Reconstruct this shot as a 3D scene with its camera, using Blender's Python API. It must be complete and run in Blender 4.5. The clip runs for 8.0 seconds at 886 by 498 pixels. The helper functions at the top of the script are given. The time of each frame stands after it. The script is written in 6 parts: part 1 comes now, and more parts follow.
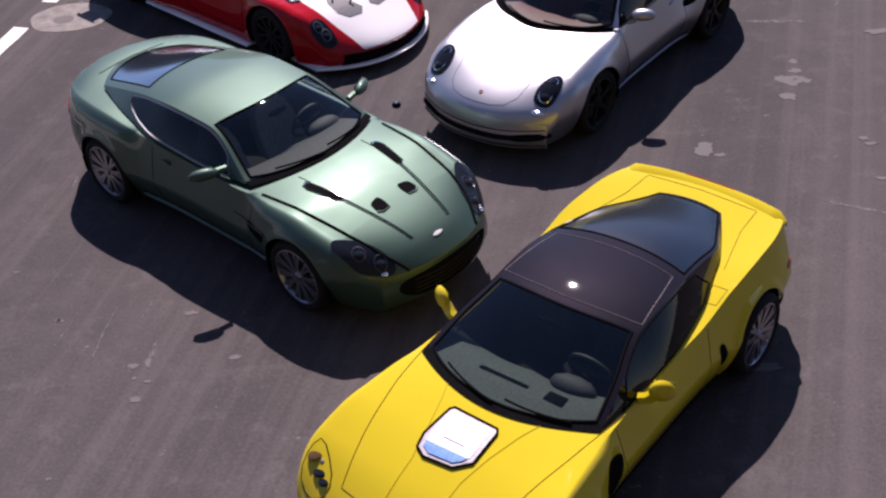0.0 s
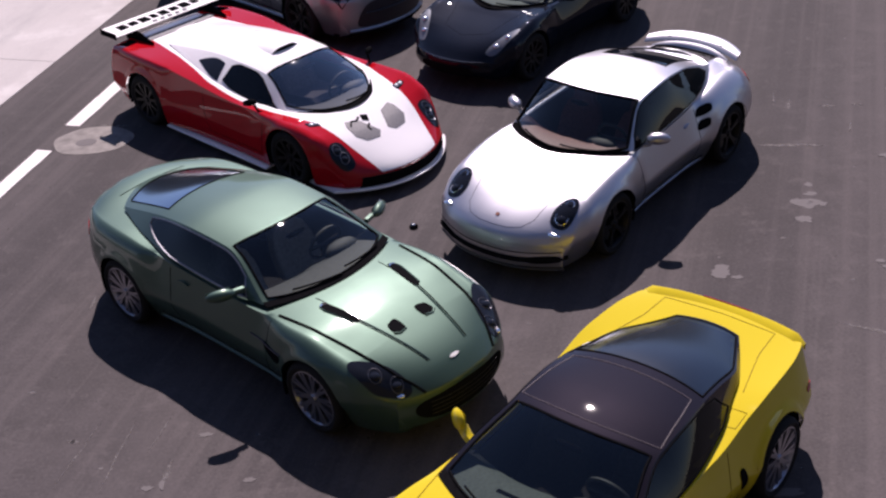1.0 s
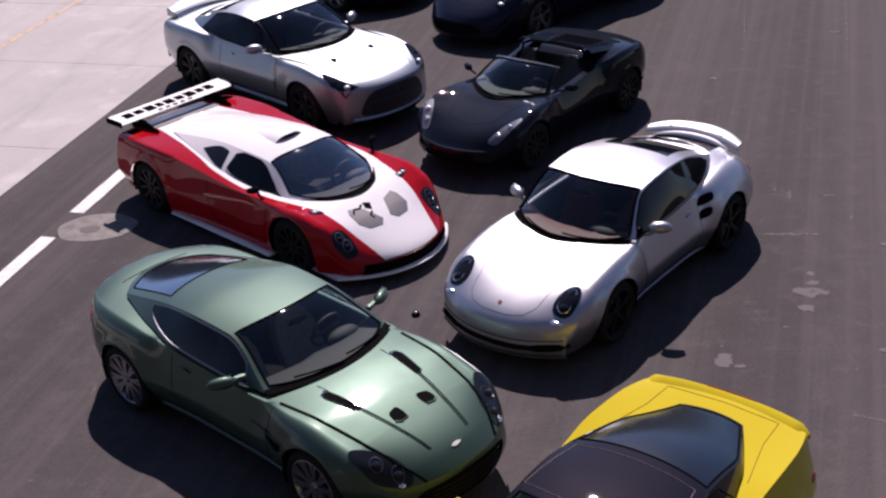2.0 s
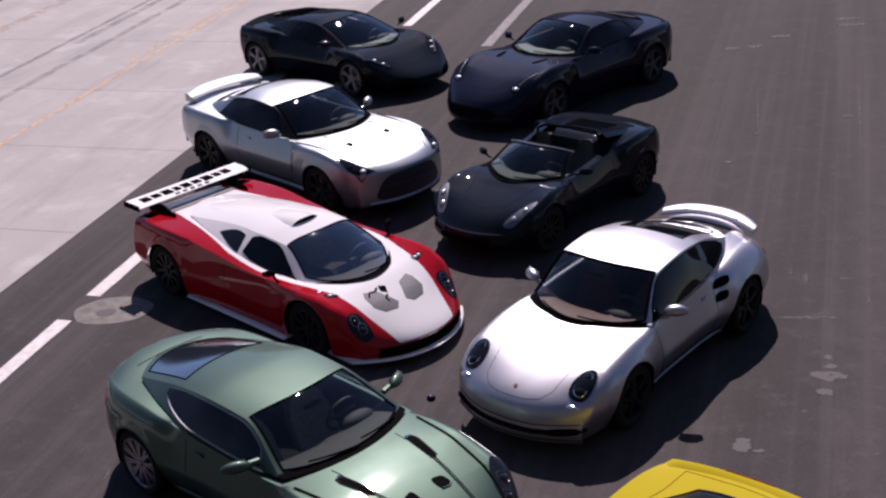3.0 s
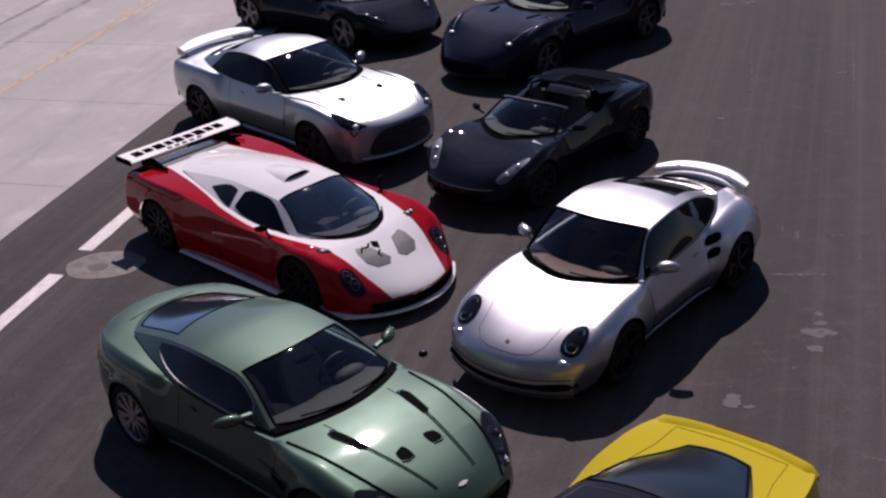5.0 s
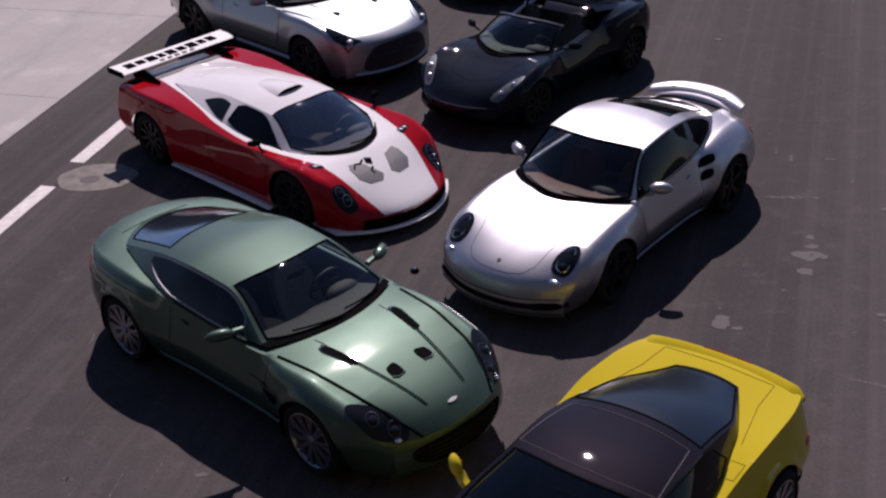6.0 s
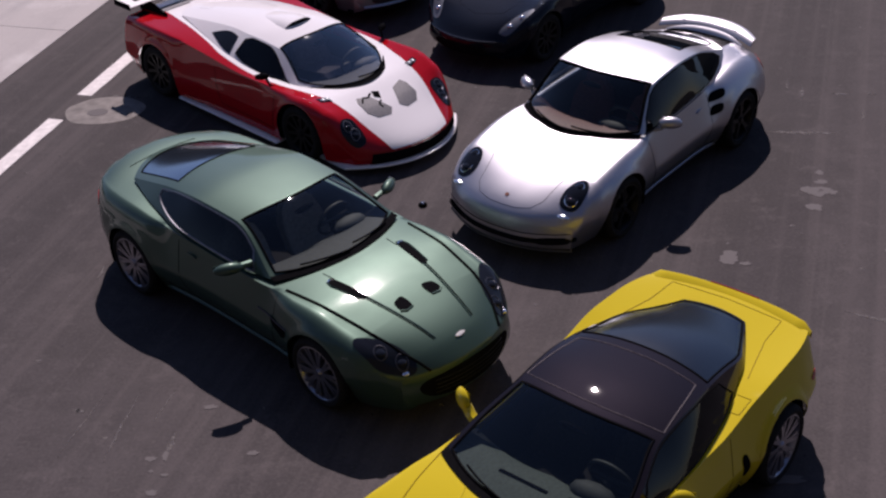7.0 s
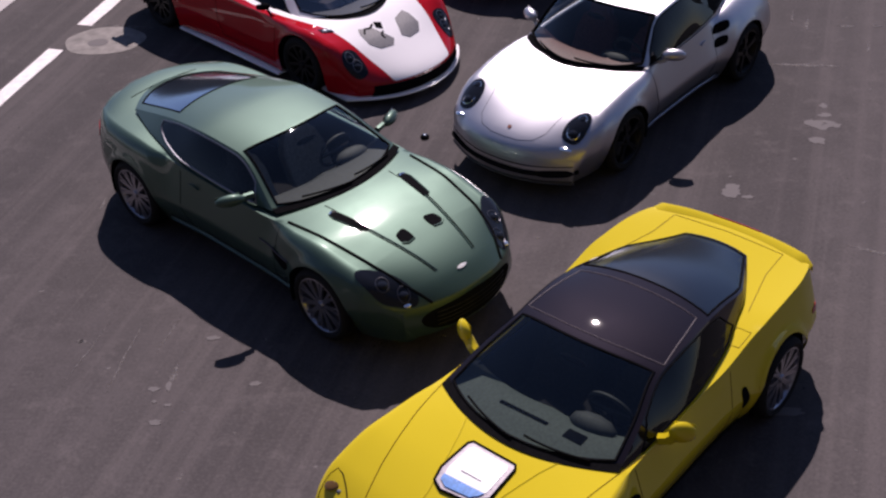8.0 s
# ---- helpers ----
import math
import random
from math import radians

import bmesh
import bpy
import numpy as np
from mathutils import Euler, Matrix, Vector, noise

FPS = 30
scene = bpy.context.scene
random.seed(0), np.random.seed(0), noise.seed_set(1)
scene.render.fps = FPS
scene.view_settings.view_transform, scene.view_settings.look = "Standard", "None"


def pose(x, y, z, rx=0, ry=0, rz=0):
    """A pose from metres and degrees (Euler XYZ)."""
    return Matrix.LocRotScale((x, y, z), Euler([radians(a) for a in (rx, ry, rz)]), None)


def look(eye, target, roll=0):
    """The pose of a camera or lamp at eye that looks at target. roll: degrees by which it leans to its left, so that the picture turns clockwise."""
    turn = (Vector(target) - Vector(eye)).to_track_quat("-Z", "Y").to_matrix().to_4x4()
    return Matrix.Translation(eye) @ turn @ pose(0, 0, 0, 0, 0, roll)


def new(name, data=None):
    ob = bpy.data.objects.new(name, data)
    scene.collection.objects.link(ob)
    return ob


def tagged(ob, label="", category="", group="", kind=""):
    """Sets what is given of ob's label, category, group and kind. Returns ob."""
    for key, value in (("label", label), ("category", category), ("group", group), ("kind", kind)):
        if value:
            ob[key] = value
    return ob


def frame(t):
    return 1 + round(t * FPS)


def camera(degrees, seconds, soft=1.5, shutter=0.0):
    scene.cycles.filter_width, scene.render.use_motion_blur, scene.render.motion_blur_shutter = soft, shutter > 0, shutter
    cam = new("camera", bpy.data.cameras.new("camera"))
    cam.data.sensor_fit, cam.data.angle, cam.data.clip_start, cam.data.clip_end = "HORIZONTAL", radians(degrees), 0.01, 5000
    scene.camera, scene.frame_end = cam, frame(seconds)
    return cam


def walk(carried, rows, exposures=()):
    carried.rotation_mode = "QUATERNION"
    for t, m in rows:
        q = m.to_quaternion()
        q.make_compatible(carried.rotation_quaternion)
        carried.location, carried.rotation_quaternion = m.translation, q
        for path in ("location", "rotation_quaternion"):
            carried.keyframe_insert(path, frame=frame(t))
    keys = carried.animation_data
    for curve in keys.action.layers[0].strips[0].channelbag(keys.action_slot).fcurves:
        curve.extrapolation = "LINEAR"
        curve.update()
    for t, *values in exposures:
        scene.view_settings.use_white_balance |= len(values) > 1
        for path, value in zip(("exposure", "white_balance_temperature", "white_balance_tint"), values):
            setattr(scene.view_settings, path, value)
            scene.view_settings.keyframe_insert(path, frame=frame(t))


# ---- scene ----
# ---------------- camera ----------------
cam = camera(36.71, 8.0, soft=2.4)
EYE = 7.222
# seconds, turn to the left, tilt up, lean to the left (degrees); the camera stays where it is and tilts
ROWS = [
    (0.0, 0.000, -36.155, -4.072),
    (0.5, 0.124, -33.574, -4.349),
    (1.0, 0.411, -30.905, -4.144),
    (1.5, 0.197, -28.777, -3.583),
    (2.0, 0.221, -27.141, -3.863),
    (2.2, 0.266, -26.318, -3.615),
    (3.3, 0.770, -23.094, -4.163),
    (3.5, 0.640, -23.021, -4.147),
    (4.0, -0.072, -22.743, -3.728),
    (4.5, 0.181, -23.547, -4.018),
    (4.7, 0.372, -24.296, -4.060),
    (5.8, 0.266, -28.338, -2.767),
    (6.0, 0.329, -28.996, -2.824),
    (6.5, 0.612, -30.142, -2.753),
    (7.0, 0.892, -31.789, -2.941),
    (7.5, 1.514, -33.005, -3.205),
    (8.0, 1.164, -34.683, -2.899),
]
walk(cam, [(t, pose(0, 0, EYE, 0, 0, yaw) @ pose(0, 0, 0, 90 + pitch) @ pose(0, 0, 0, 0, 0, roll)) for t, yaw, pitch, roll in ROWS],
     [(0.0, 0.60, 6690, 29.3), (1.0, 0.48, 6690, 29.3), (2.2, 0.20, 6690, 29.3), (3.4, -0.12, 6690, 29.3), (4.6, -0.29, 6690, 29.3), (5.8, -0.27, 6690, 29.3), (7.0, -0.13, 6690, 29.3), (8.0, 0.22, 6690, 29.3)])

# ---------------- light ----------------
SUN_EL, SUN_AZ = 46.0, 1.0      # degrees above the horizon; east of +y
world = bpy.data.worlds.new("sky")
scene.world = world
world.use_nodes = True
wn = world.node_tree.nodes
sky = wn.new("ShaderNodeTexSky")
sky.sky_type, sky.sun_disc = "NISHITA", False
sky.dust_density, sky.air_density, sky.ozone_density = 0.0, 0.8, 3.0
sky.sun_elevation, sky.sun_rotation = radians(SUN_EL), radians(SUN_AZ)
world.node_tree.links.new(sky.outputs[0], wn["Background"].inputs[0])
wn["Background"].inputs[1].default_value = 0.080
sun = new("sun", bpy.data.lights.new("sun", "SUN"))
sun.data.energy, sun.data.angle, sun.data.color = 5.0, radians(0.53), (1.0, 0.955, 0.90)
d = Vector((math.sin(radians(SUN_AZ)) * math.cos(radians(SUN_EL)), math.cos(radians(SUN_AZ)) * math.cos(radians(SUN_EL)), math.sin(radians(SUN_EL))))
sun.matrix_world = look(d * 60, (0, 0, 0))

# ---------------- materials ----------------
def mat(name):
    m = bpy.data.materials.new(name)
    m.use_nodes = True
    return m, m.node_tree.nodes, m.node_tree.links, m.node_tree.nodes["Principled BSDF"]


def rgb(*c):
    return (*c, 1.0)


def noise_node(n, l, scale, detail=4.0, rough=0.55, coord="Object", stretch=None):
    tc = n.new("ShaderNodeTexCoord")
    tex = n.new("ShaderNodeTexNoise")
    tex.inputs["Scale"].default_value, tex.inputs["Detail"].default_value, tex.inputs["Roughness"].default_value = scale, detail, rough
    if stretch:
        mp = n.new("ShaderNodeMapping")
        mp.vector_type = "TEXTURE"
        mp.inputs["Rotation"].default_value = (0, 0, radians(stretch[0]))
        mp.inputs["Scale"].default_value = [1 / v for v in stretch[1]]
        l.new(tc.outputs[coord], mp.inputs[0])
        l.new(mp.outputs[0], tex.inputs[0])
    else:
        l.new(tc.outputs[coord], tex.inputs[0])
    return tex.outputs["Fac"]


def ramp(n, l, fac, *stops):
    r = n.new("ShaderNodeValToRGB")
    e = r.color_ramp.elements
    while len(e) < len(stops):
        e.new(0.5)
    for k, (p, c) in enumerate(stops):
        e[k].position, e[k].color = p, c if len(c) == 4 else (*c, 1)
    l.new(fac, r.inputs[0])
    return r.outputs[0]


def blend(n, l, fac, a, b, how="MIX"):
    m = n.new("ShaderNodeMix")
    m.data_type, m.blend_type = "RGBA", how
    for sock, v in ((m.inputs[0], fac), (m.inputs[6], a), (m.inputs[7], b)):
        if isinstance(v, (float, int)):
            sock.default_value = v
        elif isinstance(v, tuple):
            sock.default_value = v
        else:
            l.new(v, sock)
    return m.outputs[2]


def bump(n, l, fac, bsdf, strength, dist=0.01):
    b = n.new("ShaderNodeBump")
    b.inputs["Strength"].default_value, b.inputs["Distance"].default_value = strength, dist
    l.new(fac, b.inputs["Height"])
    l.new(b.outputs[0], bsdf.inputs["Normal"])


def paint(name, color, metallic=0.0, rough=0.4, coat=1.0, coat_rough=0.015, dust=0.05, coat_ior=1.5, base_spec=0.5):
    m, n, l, b = mat(name)
    big = noise_node(n, l, 2.3, 5)
    fine = noise_node(n, l, 260, 2)
    dusty = tuple(min(1, c * 0.92 + 0.03) for c in color)
    c = blend(n, l, ramp(n, l, big, (0.35, (0, 0, 0)), (0.75, (dust * 6, dust * 6, dust * 6))), rgb(*color), rgb(*dusty))
    c = blend(n, l, ramp(n, l, fine, (0.4, (0, 0, 0)), (0.7, (0.25, 0.25, 0.25))), c, rgb(*[v * 0.82 for v in color]))
    l.new(c, b.inputs["Base Color"])
    b.inputs["Metallic"].default_value = metallic
    r = n.new("ShaderNodeMapRange")
    r.inputs["To Min"].default_value, r.inputs["To Max"].default_value = rough - 0.05, rough + 0.07
    l.new(big, r.inputs[0])
    l.new(r.outputs[0], b.inputs["Roughness"])
    b.inputs["Specular IOR Level"].default_value = base_spec if metallic > 0.3 else 0.0
    b.inputs["Coat Weight"].default_value, b.inputs["Coat Roughness"].default_value = coat, coat_rough
    b.inputs["Coat IOR"].default_value = coat_ior
    return m


def plain(name, color, rough=0.5, metallic=0.0, grain=40.0, var=0.25, bumpy=0.0, spec=0.5):
    m, n, l, b = mat(name)
    f = noise_node(n, l, grain, 4)
    l.new(ramp(n, l, f, (0.3, rgb(*[c * (1 - var) for c in color])), (0.7, rgb(*[min(1, c * (1 + var)) for c in color]))), b.inputs["Base Color"])
    b.inputs["Roughness"].default_value, b.inputs["Metallic"].default_value = rough, metallic
    b.inputs["Specular IOR Level"].default_value = spec
    if bumpy:
        bump(n, l, f, b, bumpy, 0.004)
    return m


def glass(name, tint, gloss=0.015, base=0.045):
    m, n, l, b = mat(name)
    n.remove(b)
    tr, gl, mx, lw = n.new("ShaderNodeBsdfTransparent"), n.new("ShaderNodeBsdfGlossy"), n.new("ShaderNodeMixShader"), n.new("ShaderNodeLayerWeight")
    tr.inputs[0].default_value = rgb(*tint)
    gl.inputs[0].default_value, gl.inputs["Roughness"].default_value = rgb(0.9, 0.95, 1.0), gloss
    lw.inputs[0].default_value = 0.5
    pw, ad = n.new("ShaderNodeMath"), n.new("ShaderNodeMath")
    pw.operation, ad.operation = "POWER", "MULTIPLY_ADD"
    pw.inputs[1].default_value, ad.inputs[1].default_value, ad.inputs[2].default_value = 4.0, 0.8, base
    l.new(lw.outputs["Facing"], pw.inputs[0])
    l.new(pw.outputs[0], ad.inputs[0])
    l.new(ad.outputs[0], mx.inputs[0])
    l.new(tr.outputs[0], mx.inputs[1])
    l.new(gl.outputs[0], mx.inputs[2])
    l.new(mx.outputs[0], n["Material Output"].inputs[0])
    return m


YELLOW = paint("yellow_paint", (0.585, 0.460, 0.012), 0.0, 0.5, dust=0.01)
GREEN = paint("green_metallic_paint", (0.044, 0.086, 0.064), 0.50, 0.46, coat_rough=0.065, dust=0.015, coat_ior=1.38, base_spec=0.2)
SILVER = paint("silver_metallic_paint", (0.45, 0.450, 0.490), 0.90, 0.38, coat_ior=1.42)
SILVER_B = paint("bright_silver_paint", (0.345, 0.38, 0.42), 0.90, 0.42, coat_ior=1.42)
RED = paint("red_paint", (0.40, 0.0055, 0.010), 0.0, 0.5, dust=0.02, coat_ior=1.42)
WHITE = paint("white_paint", (0.90, 0.885, 0.90), 0.0, 0.4, dust=0.02)
BLACK_PAINT = paint("black_paint", (0.0055, 0.0068, 0.0105), 0.10, 0.44, dust=0.008, coat_ior=1.31, base_spec=0.0)
NAVY = paint("dark_blue_paint", (0.0066, 0.0078, 0.0210), 0.18, 0.44, dust=0.008, coat_ior=1.31, base_spec=0.0)
MIDNIGHT = paint("blue_black_paint", (0.0050, 0.0068, 0.0130), 0.08, 0.44, dust=0.008, coat_ior=1.31, base_spec=0.0)
ROOF_BLACK = paint("black_roof_paint", (0.0100, 0.0078, 0.0115), 0.15, 0.44, dust=0.008, coat_ior=1.36, base_spec=0.0)
TRIM = plain("black_plastic", (0.008, 0.008, 0.009), 0.6, bumpy=0.1, spec=0.0)
RUBBER = plain("tyre_rubber", (0.015, 0.015, 0.016), 0.85, grain=60, bumpy=0.2, spec=0.15)
LINER = plain("wheel_arch_liner", (0.008, 0.008, 0.009), 0.95, spec=0.05)
RIM = plain("silver_alloy", (0.36, 0.36, 0.41), 0.3, 0.9, var=0.1)
RIM_DARK = plain("grey_alloy", (0.20, 0.20, 0.225), 0.35, 0.9, var=0.1)
RIM_SMOKE = plain("smoked_alloy", (0.095, 0.095, 0.11), 0.38, 0.8, var=0.1)
RIM_BLACK = plain("black_alloy", (0.012, 0.012, 0.014), 0.45, 0.6, var=0.1)
DISC = plain("brake_disc_steel", (0.14, 0.135, 0.13), 0.45, 1.0)
CHROME = plain("chrome", (0.88, 0.88, 0.89), 0.12, 1.0, var=0.03)
MIRROR = plain("mirror_glass", (0.9, 0.9, 0.92), 0.02, 1.0, var=0.02)
LENS = paint("smoked_lens", (0.010, 0.012, 0.018), 0.0, 0.5, 1.0, 0.02, 0.0, coat_ior=1.33)
LENS_RED = paint("red_lamp_lens", (0.40, 0.010, 0.012), 0.0, 0.5, dust=0.02)
MESH = plain("black_grille_mesh", (0.008, 0.008, 0.009), 0.7, grain=200, spec=0.0)
CLOTH = plain("dark_interior_vinyl", (0.034, 0.036, 0.038), 0.7, bumpy=0.15)
DASH_GREY = plain("grey_green_dashboard", (0.065, 0.080, 0.072), 0.75, bumpy=0.1)
BROWN = plain("brown_leather", (0.19, 0.075, 0.07), 0.6, bumpy=0.15)
LEATHER_PALE = plain("pale_grey_leather", (0.50, 0.52, 0.52), 0.6, bumpy=0.1)
GLASS = glass("tinted_windscreen", (0.72, 0.77, 0.75))
GLASS_DARK = glass("dark_windscreen", (0.58, 0.64, 0.62))
GLASS_SIDE = glass("dark_tinted_glass", (0.10, 0.10, 0.105), 0.015, 0.024)
GLASS_HATCH = glass("blue_tinted_hatch_glass", (0.10, 0.12, 0.15), 0.18, 0.085)
GLASS_REAR = glass("pale_reflecting_rear_glass", (0.16, 0.17, 0.19), 0.10, 0.38)
BLUE_PLATE = plain("blue_engine_cover", (0.08, 0.25, 0.62), 0.35)
WHITE_PLATE = plain("white_engine_cover", (0.80, 0.80, 0.82), 0.3, var=0.04)
GREY_MARK = plain("grey_marking", (0.085, 0.087, 0.105), 0.5)
MATT_WHITE = plain("satin_white_paint", (0.82, 0.81, 0.82), 0.55, var=0.04, spec=0.25)
GRILLE_GREY = plain("dark_blue_grey_grille", (0.018, 0.019, 0.026), 0.5, grain=120)
GLASS_CLEAR = glass("lightly_tinted_windscreen", (0.85, 0.87, 0.88), 0.03, 0.17)
RACE_SEAT = plain("pale_grey_race_seat", (0.34, 0.32, 0.34), 0.7)
LENS_WHITE = paint("white_lamp_reflector", (0.62, 0.64, 0.66), 0.3, 0.35, 1.0, 0.02, 0.0)
LAMP_BOWL = paint("yellow_lamp_bowl", (0.085, 0.045, 0.012), 0.0, 0.5, 1.0, 0.02, 0.0)
GOLD = plain("red_and_gold_badge", (0.24, 0.09, 0.06), 0.4, 0.3)
LENS_CLEAR = paint("clear_lamp_cover", (0.13, 0.14, 0.16), 0.2, 0.4, 1.0, 0.02, 0.0)
DASH_PALE = plain("pale_dashboard", (0.30, 0.33, 0.31), 0.75, bumpy=0.1)
PINK_MARK = plain("faint_print", (0.42, 0.37, 0.42), 0.5)
SEAM_YELLOW = plain("yellow_shut_line", (0.16, 0.10, 0.006), 0.7, spec=0.1)
SEAM = plain("roof_seam_grey", (0.085, 0.070, 0.078), 0.6, spec=0.2)
DARK_WALL = plain("unseen_wall_dark", (0.04, 0.039, 0.038), 0.7, grain=0.5, var=0.2, spec=0.3)
FAR_WALL_GREY = plain("unseen_wall_grey", (0.20, 0.185, 0.175), 0.9, grain=0.4, var=0.2)

# ---------------- mesh helpers ----------------
def curve1(pts):
    """A smooth, monotone curve through (x, value) points."""
    pts = sorted(pts)
    x, y = np.array([p[0] for p in pts], float), np.array([p[1] for p in pts], float)
    h, dl = np.diff(x), np.diff(y) / np.diff(x)
    m = np.zeros(len(x))
    m[0], m[-1] = dl[0], dl[-1]
    for k in range(1, len(x) - 1):
        if dl[k - 1] * dl[k] > 0:
            a, b = 2 * h[k] + h[k - 1], h[k] + 2 * h[k - 1]
            m[k] = (a + b) / (a / dl[k - 1] + b / dl[k])

    def f(v):
        v = min(max(v, x[0]), x[-1])
        k = min(max(int(np.searchsorted(x, v)) - 1, 0), len(h) - 1)
        t = (v - x[k]) / h[k]
        return float(y[k] * (1 + 2 * t) * (1 - t) ** 2 + h[k] * m[k] * t * (1 - t) ** 2 + y[k + 1] * t * t * (3 - 2 * t) + h[k] * m[k + 1] * t * t * (t - 1))
    return f


def lerp(a, b, t):
    return a + (b - a) * t


class Geo:
    """Vertices and faces that are put together before they become one mesh."""
    def __init__(self):
        self.v, self.f = [], []

    def add(self, verts, faces):
        o = len(self.v)
        self.v += [tuple(map(float, p)) for p in verts]
        self.f += [tuple(o + i for i in q) for q in faces]
        return self

    def grid(self, rows, keep=None, close=False):
        n, m = len(rows), len(rows[0])
        faces = []
        for i in range(n - 1):
            for j in range(m if close else m - 1):
                if keep is None or keep(i, j):
                    j2 = (j + 1) % m
                    faces.append((i * m + j, (i + 1) * m + j, (i + 1) * m + j2, i * m + j2))
        return self.add([p for r in rows for p in r], faces)

    def box(self, x0, x1, y0, y1, z0, z1, bev=0.01):
        b = min(bev, (x1 - x0) / 3, (y1 - y0) / 3, (z1 - z0) / 3)
        rows = []
        for z, k in ((z0, b), (z0 + b, 0), (z1 - b, 0), (z1, b)):
            X0, X1, Y0, Y1, c = x0 + k, x1 - k, y0 + k, y1 - k, b
            rows.append([(X0 + c, Y0, z), (X1 - c, Y0, z), (X1, Y0 + c, z), (X1, Y1 - c, z), (X1 - c, Y1, z), (X0 + c, Y1, z), (X0, Y1 - c, z), (X0, Y0 + c, z)])
        self.grid(rows, close=True)
        o = len(self.v)
        self.f += [tuple(o - 32 + i for i in range(7, -1, -1)), tuple(o - 8 + i for i in range(8))]
        return self

    def tube(self, pts, r, seg=6, loop=False):
        pts = [Vector(p) for p in pts]
        rows, n = [], len(pts)
        for k, p in enumerate(pts):
            a = pts[(k - 1) % n] if loop or k else p
            b = pts[(k + 1) % n] if loop or k < n - 1 else p
            t = (b - a).normalized()
            u = t.cross(Vector((0.13, 0.21, 0.97))).normalized()
            w = t.cross(u)
            rr = r(k / max(1, n - 1)) if callable(r) else r
            rows.append([tuple(p + (u * math.cos(q) + w * math.sin(q)) * rr) for q in [2 * math.pi * s / seg for s in range(seg)]])
        if loop:
            rows.append(rows[0])
        self.grid(rows, close=True)
        if not loop:
            o, m = len(self.v), seg
            self.f += [tuple(o - n * m + i for i in range(m)), tuple(o - m + i for i in range(m))]
        return self

    def lathe(self, prof, centre, seg=32):
        """prof: (radius, y) pairs, turned about the y axis through centre."""
        cx, cy, cz = centre
        rows = [[(cx + r * math.cos(a), cy + y, cz + r * math.sin(a)) for a in [2 * math.pi * s / seg for s in range(seg)]] for r, y in prof]
        return self.grid(rows, close=True)

    def ball(self, c, r, su=10, sv=8):
        rx, ry, rz = r if isinstance(r, tuple) else (r, r, r)
        rows = [[(c[0] + rx * math.sin(b) * math.cos(a), c[1] + ry * math.sin(b) * math.sin(a), c[2] + rz * math.cos(b)) for a in [2 * math.pi * s / su for s in range(su)]] for b in [math.pi * (k + 0.02) / (sv + 0.04) for k in range(sv + 1)]]
        return self.grid(rows, close=True)

    def mirrored(self):
        o = len(self.v)
        self.v += [(x, -y, z) for x, y, z in self.v]
        self.f += [tuple(o + i for i in reversed(q)) for q in list(self.f)]
        return self


def part(name, geo, material, parent=None, label="", smooth=True, fix=True):
    me = bpy.data.meshes.new(name)
    me.from_pydata(geo.v, [], geo.f)
    if fix:
        bm = bmesh.new()
        bm.from_mesh(me)
        bmesh.ops.recalc_face_normals(bm, faces=bm.faces)
        bm.to_mesh(me)
        bm.free()
    if smooth:
        me.polygons.foreach_set("use_smooth", [True] * len(me.polygons))
        me.set_sharp_from_angle(angle=radians(38))
    me.materials.append(material)
    ob = new(name, me)
    ob.parent = parent
    if label:
        tagged(ob, label)
    return ob


def smooth_loop(pts, n=6):
    """Closed Catmull-Rom curve through 2D points."""
    out, m = [], len(pts)
    for k in range(m):
        p0, p1, p2, p3 = (np.array(pts[(k + q) % m], float) for q in (-1, 0, 1, 2))
        for t in np.linspace(0, 1, n, endpoint=False):
            out.append(tuple(0.5 * (2 * p1 + (p2 - p0) * t + (2 * p0 - 5 * p1 + 4 * p2 - p3) * t * t + (3 * p1 - p0 - 3 * p2 + p3) * t ** 3)))
    return out
# ---------------- ground ----------------
U = Vector((0.289, 0.957))           # the way along the painted lines
V = Vector((0.957, -0.289))          # across them
LINE_ANG = math.degrees(math.atan2(U.y, U.x))


